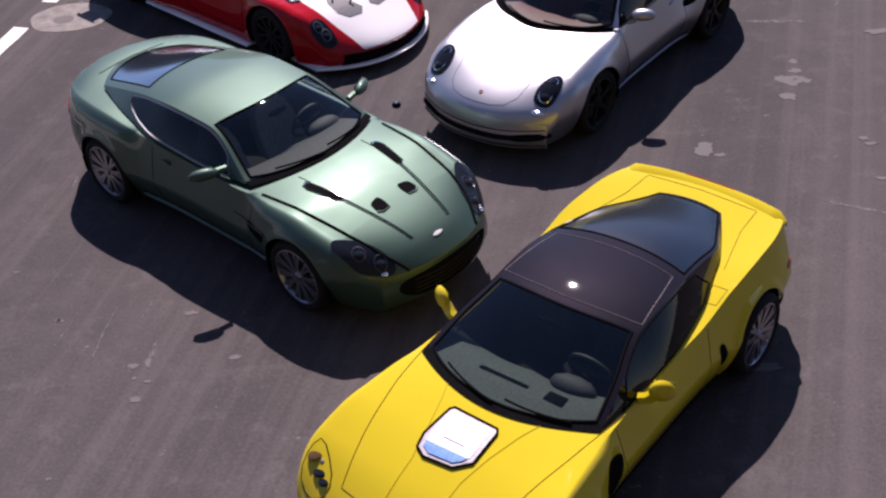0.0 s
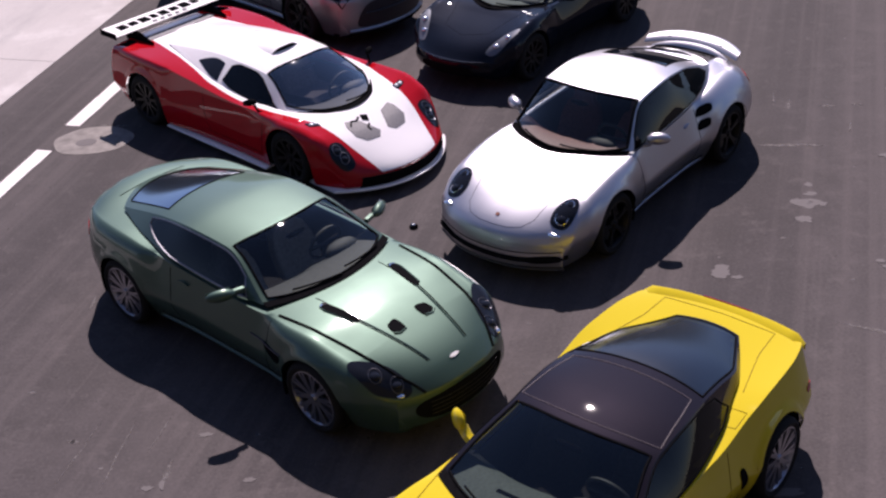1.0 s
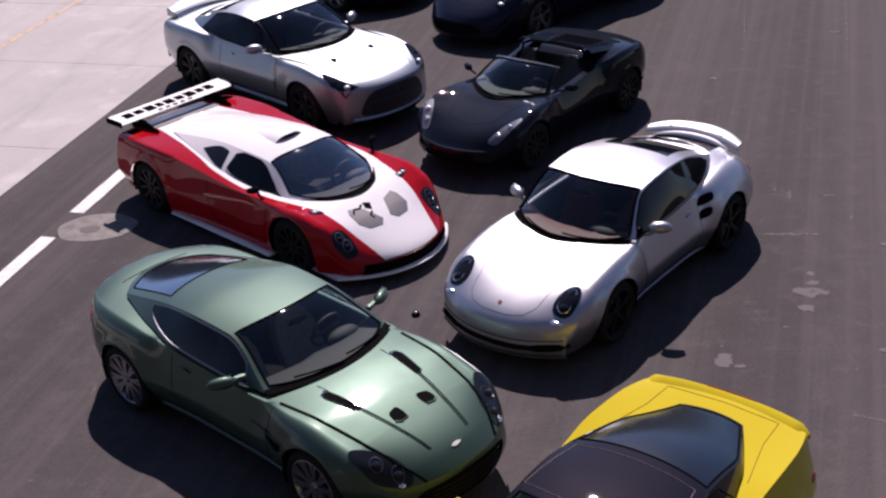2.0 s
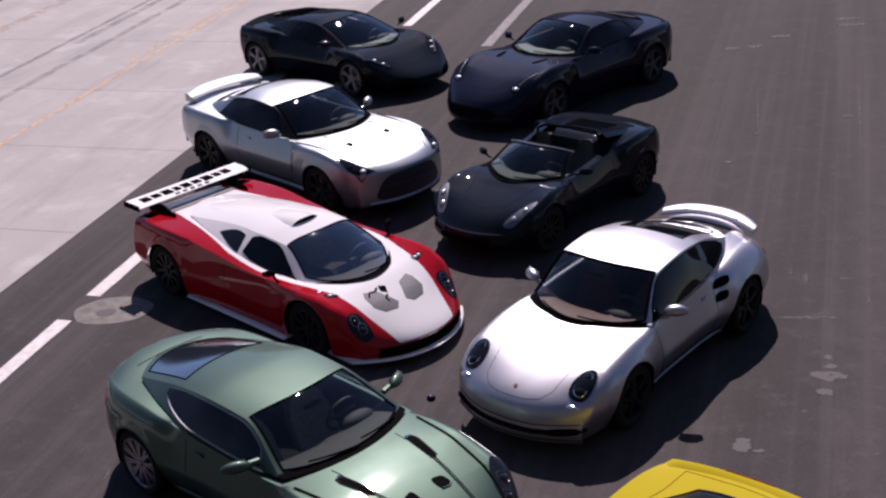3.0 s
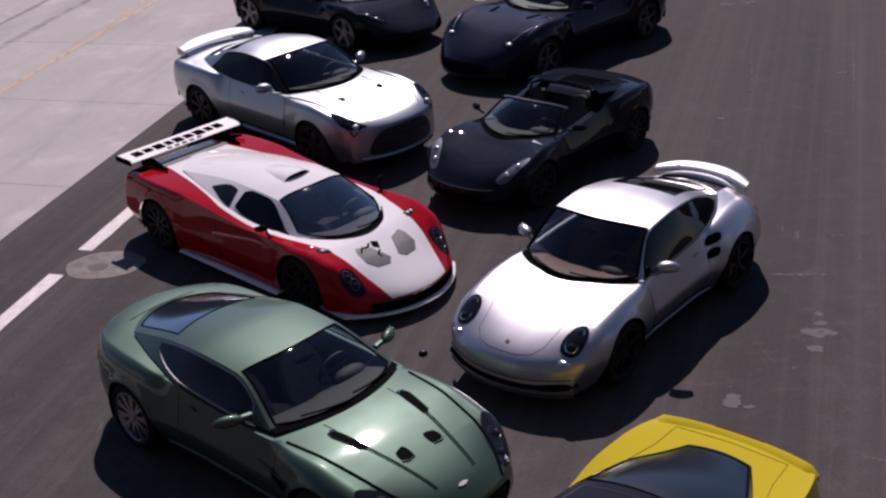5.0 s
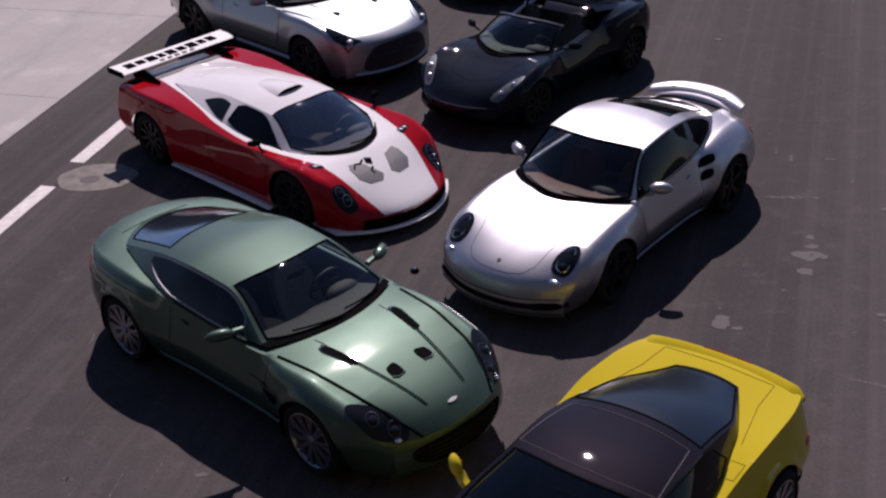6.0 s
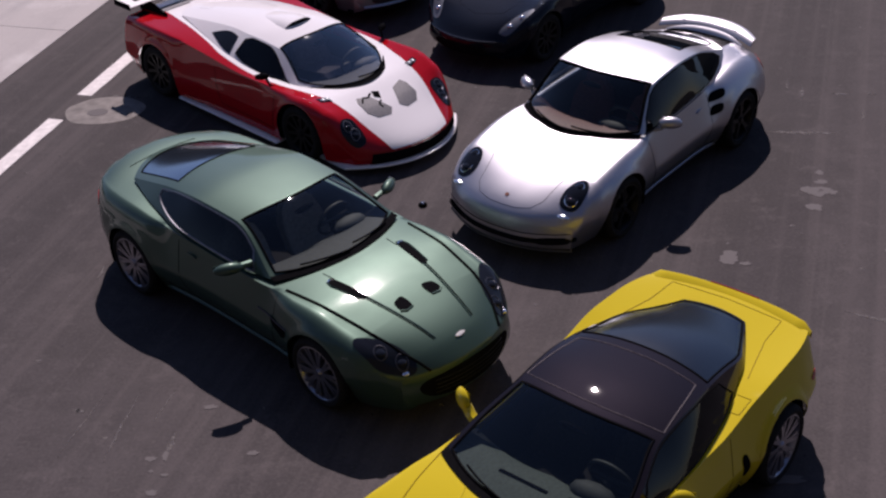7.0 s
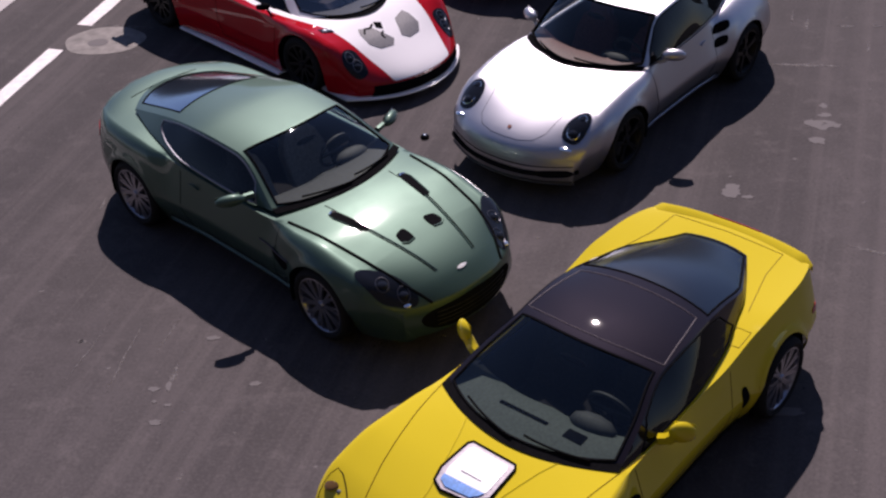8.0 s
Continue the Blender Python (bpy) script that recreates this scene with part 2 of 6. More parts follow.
def ground_material():
    m, n, l, b = mat("asphalt")
    big = noise_node(n, l, 0.22, 5, 0.6)
    mid = noise_node(n, l, 1.6, 6, 0.6)
    streak = noise_node(n, l, 1.0, 5, 0.6, stretch=(LINE_ANG, (0.10, 2.2, 1)))
    cross = noise_node(n, l, 1.0, 5, 0.65, stretch=(LINE_ANG, (1.9, 0.16, 1)))
    fine = noise_node(n, l, 90, 3, 0.7)
    speck = noise_node(n, l, 14, 5, 0.7)
    blotch = noise_node(n, l, 5.0, 4, 0.65)
    track = noise_node(n, l, 1.0, 4, 0.55, stretch=(LINE_ANG, (0.05, 5.0, 1)))
    # paler at the near end, darkening with y; farther off tyres have drawn long streaks
    tc, sep, y_fade = n.new("ShaderNodeTexCoord"), n.new("ShaderNodeSeparateXYZ"), n.new("ShaderNodeMapRange")
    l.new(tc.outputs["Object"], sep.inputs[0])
    l.new(sep.outputs["Y"], y_fade.inputs[0])
    y_fade.inputs["From Min"].default_value, y_fade.inputs["From Max"].default_value = 7.0, 24.0
    y_fade.inputs["To Min"].default_value, y_fade.inputs["To Max"].default_value = 0.0, 1.0
    far = ramp(n, l, y_fade.outputs[0], (0.0, (0.55, 0.55, 0.55)), (0.6, (1, 1, 1)))
    c = ramp(n, l, big, (0.3, rgb(0.062, 0.056, 0.060)), (0.7, rgb(0.084, 0.076, 0.080)))
    c = blend(n, l, blend(n, l, 1.0, ramp(n, l, streak, (0.40, (0, 0, 0)), (0.70, (0.85, 0.85, 0.85))), far, "MULTIPLY"), c, rgb(0.115, 0.103, 0.107))
    c = blend(n, l, ramp(n, l, cross, (0.54, (0, 0, 0)), (0.78, (0.28, 0.28, 0.28))), c, rgb(0.134, 0.123, 0.123))
    c = blend(n, l, ramp(n, l, mid, (0.3, (0.75, 0.75, 0.75)), (0.6, (0, 0, 0))), c, rgb(0.046, 0.042, 0.045))
    c = blend(n, l, ramp(n, l, blotch, (0.36, (0.5, 0.5, 0.5)), (0.56, (0, 0, 0))), c, rgb(0.049, 0.044, 0.046))
    c = blend(n, l, blend(n, l, 1.0, ramp(n, l, track, (0.48, (0, 0, 0)), (0.66, (0.9, 0.9, 0.9))), far, "MULTIPLY"), c, rgb(0.132, 0.118, 0.120))
    c = blend(n, l, ramp(n, l, speck, (0.60, (0, 0, 0)), (0.74, (0.6, 0.6, 0.6))), c, rgb(0.165, 0.150, 0.146))
    c = blend(n, l, ramp(n, l, fine, (0.35, (0.35, 0.35, 0.35)), (0.65, (0, 0, 0))), c, rgb(0.034, 0.031, 0.033))
    lane = noise_node(n, l, 1.0, 3, 0.5, stretch=(LINE_ANG, (0.03, 0.55, 1)))
    c = blend(n, l, blend(n, l, 1.0, ramp(n, l, lane, (0.42, (0, 0, 0)), (0.72, (0.65, 0.65, 0.65))), far, "MULTIPLY"), c, rgb(0.140, 0.126, 0.129))
    c = blend(n, l, blend(n, l, 1.0, ramp(n, l, lane, (0.28, (0.7, 0.7, 0.7)), (0.52, (0, 0, 0))), far, "MULTIPLY"), c, rgb(0.058, 0.051, 0.056))
    scuff = noise_node(n, l, 2.7, 7, 0.72)
    grit = noise_node(n, l, 32, 4, 0.75)
    c = blend(n, l, ramp(n, l, scuff, (0.54, (0, 0, 0)), (0.74, (0.65, 0.65, 0.65))), c, rgb(0.150, 0.136, 0.137))
    c = blend(n, l, ramp(n, l, grit, (0.50, (0, 0, 0)), (0.70, (0.36, 0.36, 0.36))), c, rgb(0.146, 0.133, 0.133))
    c = blend(n, l, ramp(n, l, grit, (0.30, (0.45, 0.45, 0.45)), (0.47, (0, 0, 0))), c, rgb(0.036, 0.032, 0.034))
    c = blend(n, l, 1.0, c, ramp(n, l, y_fade.outputs[0], (0.0, (1.0, 1.0, 1.0)), (0.3, (0.795, 0.782, 0.782)), (1.0, (0.575, 0.556, 0.550))), "MULTIPLY")
    c = blend(n, l, 1.0, c, rgb(0.797, 0.770, 0.770), "MULTIPLY")
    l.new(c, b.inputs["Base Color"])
    b.inputs["Roughness"].default_value = 0.85
    b.inputs["Specular IOR Level"].default_value = 0.3
    bump(n, l, fine, b, 0.35, 0.006)
    return m


def concrete_material():
    m, n, l, b = mat("concrete")
    big = noise_node(n, l, 0.35, 5, 0.6)
    mid = noise_node(n, l, 2.5, 6, 0.65)
    streak = noise_node(n, l, 1.0, 5, 0.6, stretch=(LINE_ANG, (0.12, 2.6, 1)))
    fine = noise_node(n, l, 70, 3, 0.7)
    oi = n.new("ShaderNodeObjectInfo")
    c = ramp(n, l, big, (0.3, rgb(0.43, 0.395, 0.385)), (0.7, rgb(0.50, 0.46, 0.45)))
    c = blend(n, l, ramp(n, l, streak, (0.50, (0, 0, 0)), (0.75, (0.45, 0.45, 0.45))), c, rgb(0.32, 0.30, 0.30))
    c = blend(n, l, ramp(n, l, mid, (0.55, (0, 0, 0)), (0.75, (0.45, 0.45, 0.45))), c, rgb(0.35, 0.325, 0.315))
    c = blend(n, l, ramp(n, l, oi.outputs["Random"], (0.0, (0, 0, 0)), (1.0, (0.3, 0.3, 0.3))), c, rgb(0.40, 0.37, 0.365))
    pale = noise_node(n, l, 0.9, 7, 0.7)
    film = noise_node(n, l, 1.0, 6, 0.65, stretch=(LINE_ANG, (0.22, 0.9, 1)))
    c = blend(n, l, ramp(n, l, pale, (0.52, (0, 0, 0)), (0.70, (0.75, 0.75, 0.75))), c, rgb(0.60, 0.565, 0.555))
    c = blend(n, l, ramp(n, l, film, (0.52, (0, 0, 0)), (0.72, (0.7, 0.7, 0.7))), c, rgb(0.315, 0.30, 0.30))
    c = blend(n, l, ramp(n, l, fine, (0.3, (0.2, 0.2, 0.2)), (0.6, (0, 0, 0))), c, rgb(0.2, 0.19, 0.185))
    c = blend(n, l, 1.0, c, rgb(0.905, 0.925, 0.925), "MULTIPLY")
    l.new(c, b.inputs["Base Color"])
    b.inputs["Roughness"].default_value = 0.85
    bump(n, l, fine, b, 0.2, 0.004)
    return m


ASPHALT, CONCRETE = ground_material(), concrete_material()
LINE_WHITE = plain("worn_white_road_paint", (0.66, 0.63, 0.62), 0.7, grain=9, var=0.18)
LINE_GREY = plain("faded_grey_road_paint", (0.22, 0.205, 0.21), 0.8, grain=8, var=0.25)
PATCH_GREY = plain("grey_cement_patch", (0.19, 0.175, 0.165), 0.9, grain=7, var=0.3)


def worn(name, color, scale, lo, hi):
    """A thin deposit that is broken up, so that the ground shows through it."""
    m, n, l, b = mat(name)
    tr, mx = n.new("ShaderNodeBsdfTransparent"), n.new("ShaderNodeMixShader")
    b.inputs["Base Color"].default_value, b.inputs["Roughness"].default_value = rgb(*color), 0.9
    f = noise_node(n, l, scale, 6, 0.7)
    l.new(ramp(n, l, f, (lo, (0, 0, 0)), (hi, (1, 1, 1))), mx.inputs[0])
    l.new(tr.outputs[0], mx.inputs[1])
    l.new(b.outputs[0], mx.inputs[2])
    l.new(mx.outputs[0], n["Material Output"].inputs[0])
    return m


LINE_ORANGE = worn("faded_orange_paint", (0.60, 0.415, 0.265), 5.0, 0.12, 0.52)
SPOT = worn("pale_spill", (0.112, 0.102, 0.104), 7.0, 0.05, 0.42)
TYRE_MARK = worn("rubber_tyre_mark", (0.30, 0.285, 0.285), 2.2, 0.32, 0.90)
CHALKY = worn("pale_orange_trace", (0.52, 0.42, 0.33), 2.5, 0.42, 0.72)
SCRATCH = worn("pale_scratch", (0.135, 0.124, 0.124), 14.0, 0.30, 0.62)
JOINT = plain("dark_joint", (0.16, 0.145, 0.14), 0.95, grain=12)

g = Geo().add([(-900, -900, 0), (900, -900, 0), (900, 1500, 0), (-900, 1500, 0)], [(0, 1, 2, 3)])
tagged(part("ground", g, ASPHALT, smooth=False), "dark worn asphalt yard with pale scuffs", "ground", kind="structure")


def along(s, w):
    """A place on the ground: s metres along the painted lines, w metres across to the right, from a point on the concrete's edge."""
    p = Vector((-4.60, 21.0)) + U * s + V * w
    return p.x, p.y


def strip(name, s0, s1, w0, w1, z0, z1, material, parent=None, ragged=0.0, seed=1, label=""):
    rnd = random.Random(seed)
    rows = []
    n = max(2, int((s1 - s0) / 0.25))
    for k in range(n + 1):
        s = lerp(s0, s1, k / n)
        a, b = w0 + rnd.uniform(-ragged, ragged), w1 + rnd.uniform(-ragged, ragged)
        rows.append([(*along(s, a), z0), (*along(s, a), z1), (*along(s, b), z1), (*along(s, b), z0)])
    g = Geo().grid(rows)
    o = len(g.v)
    g.f += [(0, 1, 2, 3), (o - 1, o - 2, o - 3, o - 4)]
    return part(name, g, material, parent, label, smooth=False)


apron = strip("pavement", -60, 120, -10.45, 0.0, 0.0, 0.003, JOINT)
tagged(apron, "pale concrete apron laid in large slabs beside the asphalt", "pavement", kind="structure")
# slabs, cast in rows that run along the edge
for w1, w0 in ((0.0, -6.19), (-6.21, -10.45)):
    for j in range(-6, 14):
        s0 = -3.1 + j * 3.45 + 0.12 * math.sin(2.3 * j)
        s1 = -3.1 + (j + 1) * 3.45 + 0.12 * math.sin(2.3 * (j + 1))
        strip("slab", s0, s1 - 0.012, w0, w1, 0.0, 0.009, CONCRETE, apron)

# a plain shaded wall, unseen, added beyond the yard to darken low reflections
w = Geo().box(-110, 110, 66, 68, 0, 11, 0.05)
tagged(part("wall_north", w, FAR_WALL_GREY, smooth=False), "unseen plain grey wall added to darken reflections in the cars", "wall", kind="structure")
# a tall plain wall, unseen, added behind the viewpoint to darken the cars' near sides
w = Geo().box(-70, 60, -9.0, -1.6, 0, 12.5, 0.05)
tagged(part("wall_south", w, DARK_WALL, smooth=False), "unseen dark wall added to darken the cars' near sides", "wall", kind="structure")
# ---------------- cars: the builder ----------------
from mathutils.bvhtree import BVHTree


class Car:
    """A car in its own axes: x ahead, y to its left, z up, the origin on the ground at the middle of the wheelbase."""

    def __init__(self, c, m, label):
        self.c = c
        self.root = tagged(new(c["name"]), label, "car", "parked sports cars")
        self.root.matrix_world = m
        g = lambda k: curve1(c[k])
        self.top, self.crest, self.wsh, self.wmax = g("top"), g("crest"), g("wsh"), g("wmax")
        # how square the shoulder is: crisp over the wheels, nearly straight down the doors
        rf, rd, rr = (*c["round"], c["round"][0])[:3]
        h = c["wb"] / 2
        self.round = curve1([(-9, rr), (-h + 0.25, rr), (-h + 0.62, rd), (h - 0.72, rd), (h - 0.36, rf), (9, rf)])
        self.xf, self.xr, self.wb, self.rw = c["xf"], c["xr"], c["wb"] / 2, c["rw"]
        self.R = self.rw + c.get("gap", 0.05)
        self.sill = c.get("sill", 0.17)
        self.build_body()
        if "cabin" in c:
            self.build_cabin()

    # lower body -----------------------------------------------------------
    def section(self, x):
        c = self.c
        top, cr, ws, wm = self.top(x), self.crest(x), self.wsh(x), self.wmax(x)
        zm, zl, wl = c.get("zmid", 0.62), self.sill, wm - c.get("tuck", 0.13)
        zm = min(zm, cr - 0.06)
        # the underside climbs behind the rear wheels
        zl += c.get("rise", 0.0) * min(1, max(0, (-self.wb - 0.5 * self.R - x) / (-self.wb - 0.5 * self.R - self.xr)))
        K1 = self.K1
        us = [k / K1 for k in range(K1 + 1)]
        if "stripe_u" in c:
            ub, ks = c["stripe_u"](x), 10
            us = [ub * k / ks if k <= ks else ub + (1 - ub) * (k - ks) / (K1 - ks) for k in range(K1 + 1)]
        hood = [(ws * u, top + (cr - top) * u ** c.get("hood_p", 2.2)) for u in us]
        n = self.round(x)
        line = [hood[-1]]
        for a in np.linspace(0, math.pi / 2, 25)[1:]:
            line.append((ws + (wm - ws) * math.sin(a) ** (2 / n), zm + (cr - zm) * max(0, math.cos(a)) ** (2 / n)))
        for t in np.linspace(0, 1, 11)[1:]:
            line.append((wm - (wm - wl) * t ** 1.5, zm + (zl - zm) * t))
        zb = zl
        for xa in (self.wb, -self.wb):
            if abs(x - xa) < self.R:
                zb = max(zb, self.rw + math.sqrt(self.R ** 2 - (x - xa) ** 2) - 0.01)
        # clip at the lower edge and share out the points evenly
        cut = [line[0]]
        for p, q in zip(line, line[1:]):
            if q[1] >= zb:
                cut.append(q)
            else:
                if p[1] > zb:
                    t = (p[1] - zb) / (p[1] - q[1])
                    cut.append((lerp(p[0], q[0], t), zb))
                break
        cut = np.array(cut)
        s = np.concatenate([[0], np.cumsum(np.hypot(*np.diff(cut, axis=0).T))])
        w = s[-1] * np.linspace(0, 1, self.K2 + 1)[1:] ** 1.6      # closest together at the shoulder
        side = list(zip(np.interp(w, s, cut[:, 0]), np.interp(w, s, cut[:, 1])))
        out = hood + side
        # rounded ends
        c_n, c_t = c.get("nose", (0.12, 0.22, 0.10)), c.get("tail", (0.12, 0.25, 0.10))
        for end, (dd, kz, ky), sg in ((self.xf, c_n, 1), (self.xr, c_t, -1)):
            k = (sg * x - (sg * end - dd)) / dd
            if k > 0:
                f = 1 - math.sqrt(max(0, 1 - min(1, k) ** 2))
                zc = c.get("zc", 0.45)
                out = [(y * (1 - ky * f), zc + (z - zc) * (1 - kz * f)) for y, z in out]
        return out

    def bend(self, x, y):
        """Nose and tail curve back towards the corners, seen from above."""
        c = self.c
        kf, kr = c.get("sweep", (0.35, 0.2))
        w = abs(y) / 0.85
        f0, r0 = self.wb + self.R + 0.0, -self.wb - self.R
        if x > f0:
            x -= kf * w ** 2.2 * ((x - f0) / (self.xf - f0)) ** 1.3
        if x < r0:
            x += kr * w ** 2.2 * ((r0 - x) / (r0 - self.xr)) ** 1.3
        return x

    def flare(self, x, y, z):
        c = self.c
        for xa in (self.wb, -self.wb):
            r = math.hypot(x - xa, z - self.rw)
            y += c.get("flare", 0.015) * math.exp(-((r - self.R) / 0.05) ** 2) * (1 if z < 0.85 else 0)
        return y

    def cap(self, ring, sg):
        """The face that closes the nose or the tail: each point of the edge goes down to the lower edge, slightly bulged."""
        zb, q = min(p[2] for p in ring), self.c.get("bulge", (0.025, 0.02))[0 if sg > 0 else 1]
        out = []
        for t in (0, 0.12, 0.3, 0.5, 0.7, 0.88, 1):
            out.append([(x + sg * q * math.sin(math.pi * t) ** 0.7 * min(1, (z - zb) / 0.15), y, lerp(z, zb, t)) for x, y, z in ring])
        return out

    def build_body(self):
        c = self.c
        self.K1, self.K2 = 16, 26
        xs = list(np.linspace(self.xr, self.xf, 84))
        for xa in (self.wb, -self.wb):
            xs += [xa + self.R * math.cos(a) for a in np.linspace(0.02, math.pi - 0.02, 27)] + [xa + self.R + 0.004, xa - self.R - 0.004]
        xs += [self.xf - 0.14 * (1 - math.sin(a)) for a in np.linspace(0, math.pi / 2, 9)]
        xs += [self.xr + 0.12 * (1 - math.sin(a)) for a in np.linspace(0, math.pi / 2, 9)]
        xs = sorted(xs)
        self.xs = [x for k, x in enumerate(xs) if k == 0 or x - xs[k - 1] > 0.0015]
        rows = []
        for x in self.xs:
            sec = self.section(x)
            half = []
            for k, (y, z) in enumerate(sec):
                y2 = self.flare(x, y, z) if k > self.K1 else y
                half.append((self.bend(x, y2), y2, z))
            rows.append([(a, -b, z) for a, b, z in reversed(half[1:])] + half)
        self.rows = rows
        m = len(rows[0])
        mid = m // 2
        hole = c.get("hole")

        def centre(i, j):
            p = [np.array(rows[a][b]) for a, b in ((i, j), (i + 1, j), (i, j + 1), (i + 1, j + 1))]
            return sum(p) / 4

        def in_hole(i, j):
            if not hole:
                return False
            p = centre(i, j)
            return abs(j + 0.5 - mid) < self.K1 + 1 and hole(p[0], abs(p[1]))

        stripe = c.get("stripe")
        is_st = lambda i, j: bool(stripe) and stripe(centre(i, j)[0], abs(j + 0.5 - mid) / self.K1)
        bm = Geo().grid(rows)
        caps = [self.cap(rows[0], -1), self.cap(rows[-1], 1)]
        for cp in caps:
            bm.grid(cp)
        self.tree = BVHTree.FromPolygons([Vector(v) for v in bm.v], bm.f)
        body = Geo().grid(rows, keep=lambda i, j: not in_hole(i, j) and not is_st(i, j))
        for cp in caps:
            body.grid(cp)
        self.body = part("body", body, c["paint"], self.root)
        if stripe:
            part("centre_stripe", Geo().grid(rows, keep=lambda i, j: not in_hole(i, j) and is_st(i, j)), c["paint2"], self.root, c.get("stripe_label", ""))
        # floor of the car
        half = [(self.bend(x, self.section(x)[-1][0]) , max(0.05, self.wmax(x) - 0.12)) for x in np.linspace(self.xr + 0.1, self.xf - 0.1, 20)]
        g = Geo().grid([[(x, -w, self.sill + 0.03) if abs(abs(x) - self.wb) > self.R else (x, -w + 0.22, self.sill + 0.03), (x, w, self.sill + 0.03) if abs(abs(x) - self.wb) > self.R else (x, w - 0.22, self.sill + 0.03)] for x, w in half])
        part("underbody", g, TRIM, self.root)
        for xa in (self.wb, -self.wb):
            for s in (1, -1):
                w = self.wmax(xa)
                g = Geo()
                arc = np.linspace(-0.35, math.pi + 0.35, 22)
                g.grid([[(xa + (self.R + 0.006) * math.cos(a), s * y, self.rw + (self.R + 0.006) * math.sin(a)) for a in arc] for y in (w - 0.03, w - 0.16, w - 0.32)])
                o = len(g.v)
                g.f.append(tuple(range(o - 22, o)))
                part("wheel_arch_liner", g, LINER, self.root)

    def on(self, axis, a, b, off=0.004, sign=1):
        """A point on the body: 'z' from above at (x, y), 'y' from the side at (x, z), 'x' from the front or back at (y, z)."""
        if axis == "z":
            o, w = Vector((a, b, 4)), Vector((0, 0, -1))
        elif axis == "y":
            o, w = Vector((a, 4 * sign, b)), Vector((0, -sign, 0))
        else:
            o, w = Vector((6 * sign, a, b)), Vector((-sign, 0, 0))
        loc, nor, _, _ = self.tree.ray_cast(o, w)
        if loc is None:
            near = Vector((a, b, 0.6)) if axis == "z" else Vector((a, 0.9 * sign, b)) if axis == "y" else Vector((2.2 * sign, a, b))
            loc, nor, _, _ = self.tree.find_nearest(near)
        if nor.dot(w) > 0:
            nor = -nor
        return loc + nor * off

    def drape(self, name, axis, poly, material, off=0.006, sign=1, rings=4, dome=0.0, label="", parent=None, both=True, smoothed=True, depth=0.02):
        """A panel that follows the body: a star-shaped outline, its rings shrunk to its middle. both: also mirrored on the other side."""
        loop = smooth_loop(poly) if smoothed else [tuple(lerp(np.array(poly[k]), np.array(poly[(k + 1) % len(poly)]), t)) for k in range(len(poly)) for t in np.arange(0, 1, 1 / max(3, math.ceil(math.dist(poly[k], poly[(k + 1) % len(poly)]) / 0.06)))]
        cen = np.mean(loop, axis=0)
        obs = []
        sides = (1, -1) if both else (1,)
        for s in sides:
            rows = []
            for r in range(rings + 1):
                f = 1 - r / (rings + 0.15)
                row = []
                for p in loop:
                    q = cen + (np.array(p) - cen) * f
                    if axis == "z":
                        v = self.on("z", q[0], q[1] * s, off + dome * (1 - f * f))
                    elif axis == "y":
                        v = self.on("y", q[0], q[1], off + dome * (1 - f * f), sign * s)
                    else:
                        v = self.on("x", q[0] * s, q[1], off + dome * (1 - f * f), sign)
                    row.append(v)
                good = [v for v in row if v is not None]
                if not good:
                    return []
                row = [v if v is not None else min(good, key=lambda g: 0) for v in row]
                rows.append([tuple(v) for v in row])
            # a rim that goes down into the body
            rim = []
            for v in rows[0]:
                loc, nor, _, _ = self.tree.find_nearest(Vector(v))
                w = (Vector(v) - loc)
                rim.append(tuple(Vector(loc) - w.normalized() * depth if w.length > 1e-6 else v))
            g = Geo().grid([rim] + rows, close=True)
            o, n = len(g.v), len(rows[0])
            g.f.append(tuple(range(o - n, o)))
            obs.append(part(name, g, material, parent or self.root, label))
        return obs

    def line(self, name, axis, pts, r=0.005, material=None, both=True, sign=1, off=0.0, label="", parent=None, loop=False):
        """A thin seam or moulding that follows the body."""
        dense = []
        for p, q in zip(pts, pts[1:] + (pts[:1] if loop else [])):
            n = max(2, int(math.dist(p, q) / 0.05))
            dense += [tuple(lerp(np.array(p), np.array(q), k / n)) for k in range(n)]
        if not loop:
            dense.append(pts[-1])
        obs = []
        for s in ((1, -1) if both else (1,)):
            out = []
            for a, b in dense:
                v = self.on(axis, a, b * s, off) if axis == "z" else self.on(axis, a, b, off, sign * s) if axis == "y" else self.on("x", a * s, b, off, sign)
                if v is not None:
                    out.append(v)
            if len(out) > 2:
                obs.append(part(name, Geo().tube(out, r, 5, loop), material or TRIM, parent or self.root, label))
        return obs

    # cabin ------------------------------------------------------------------
    def build_cabin(self):
        k = self.c["cabin"]
        cw, hd, rh, bs = k["centre"]            # (x, z) on the centre line: cowl, header, rear header, foot of the rear glass
        rail = k["rail"]                          # corner points of the same four lines
        ry, rz = curve1([(p[0], p[1]) for p in rail]), curve1([(p[0], p[2]) for p in rail])
        pts = [cw, hd, *k.get("mid", []), rh, bs]
        cz = curve1(pts)
        by, bz = curve1([(p[0], p[1]) for p in k["belt"]]), curve1([(p[0], p[2]) for p in k["belt"]])
        xc = [cw[0], hd[0], rh[0], bs[0]]
        a0, a1, a2, a3 = k["corner_x"]
        xe = [a0, a1, a2, a3]

        def top(u, v):
            """u from -1 to 1 across, v from 0 (cowl) over 1 (header) and 2 (rear header) to 3."""
            i = min(2, int(v))
            t = v - i
            x0, x1 = lerp(xc[i], xc[i + 1], t), lerp(xe[i], xe[i + 1], t)
            y, z1, z0 = ry(x1), rz(x1), cz(x0)
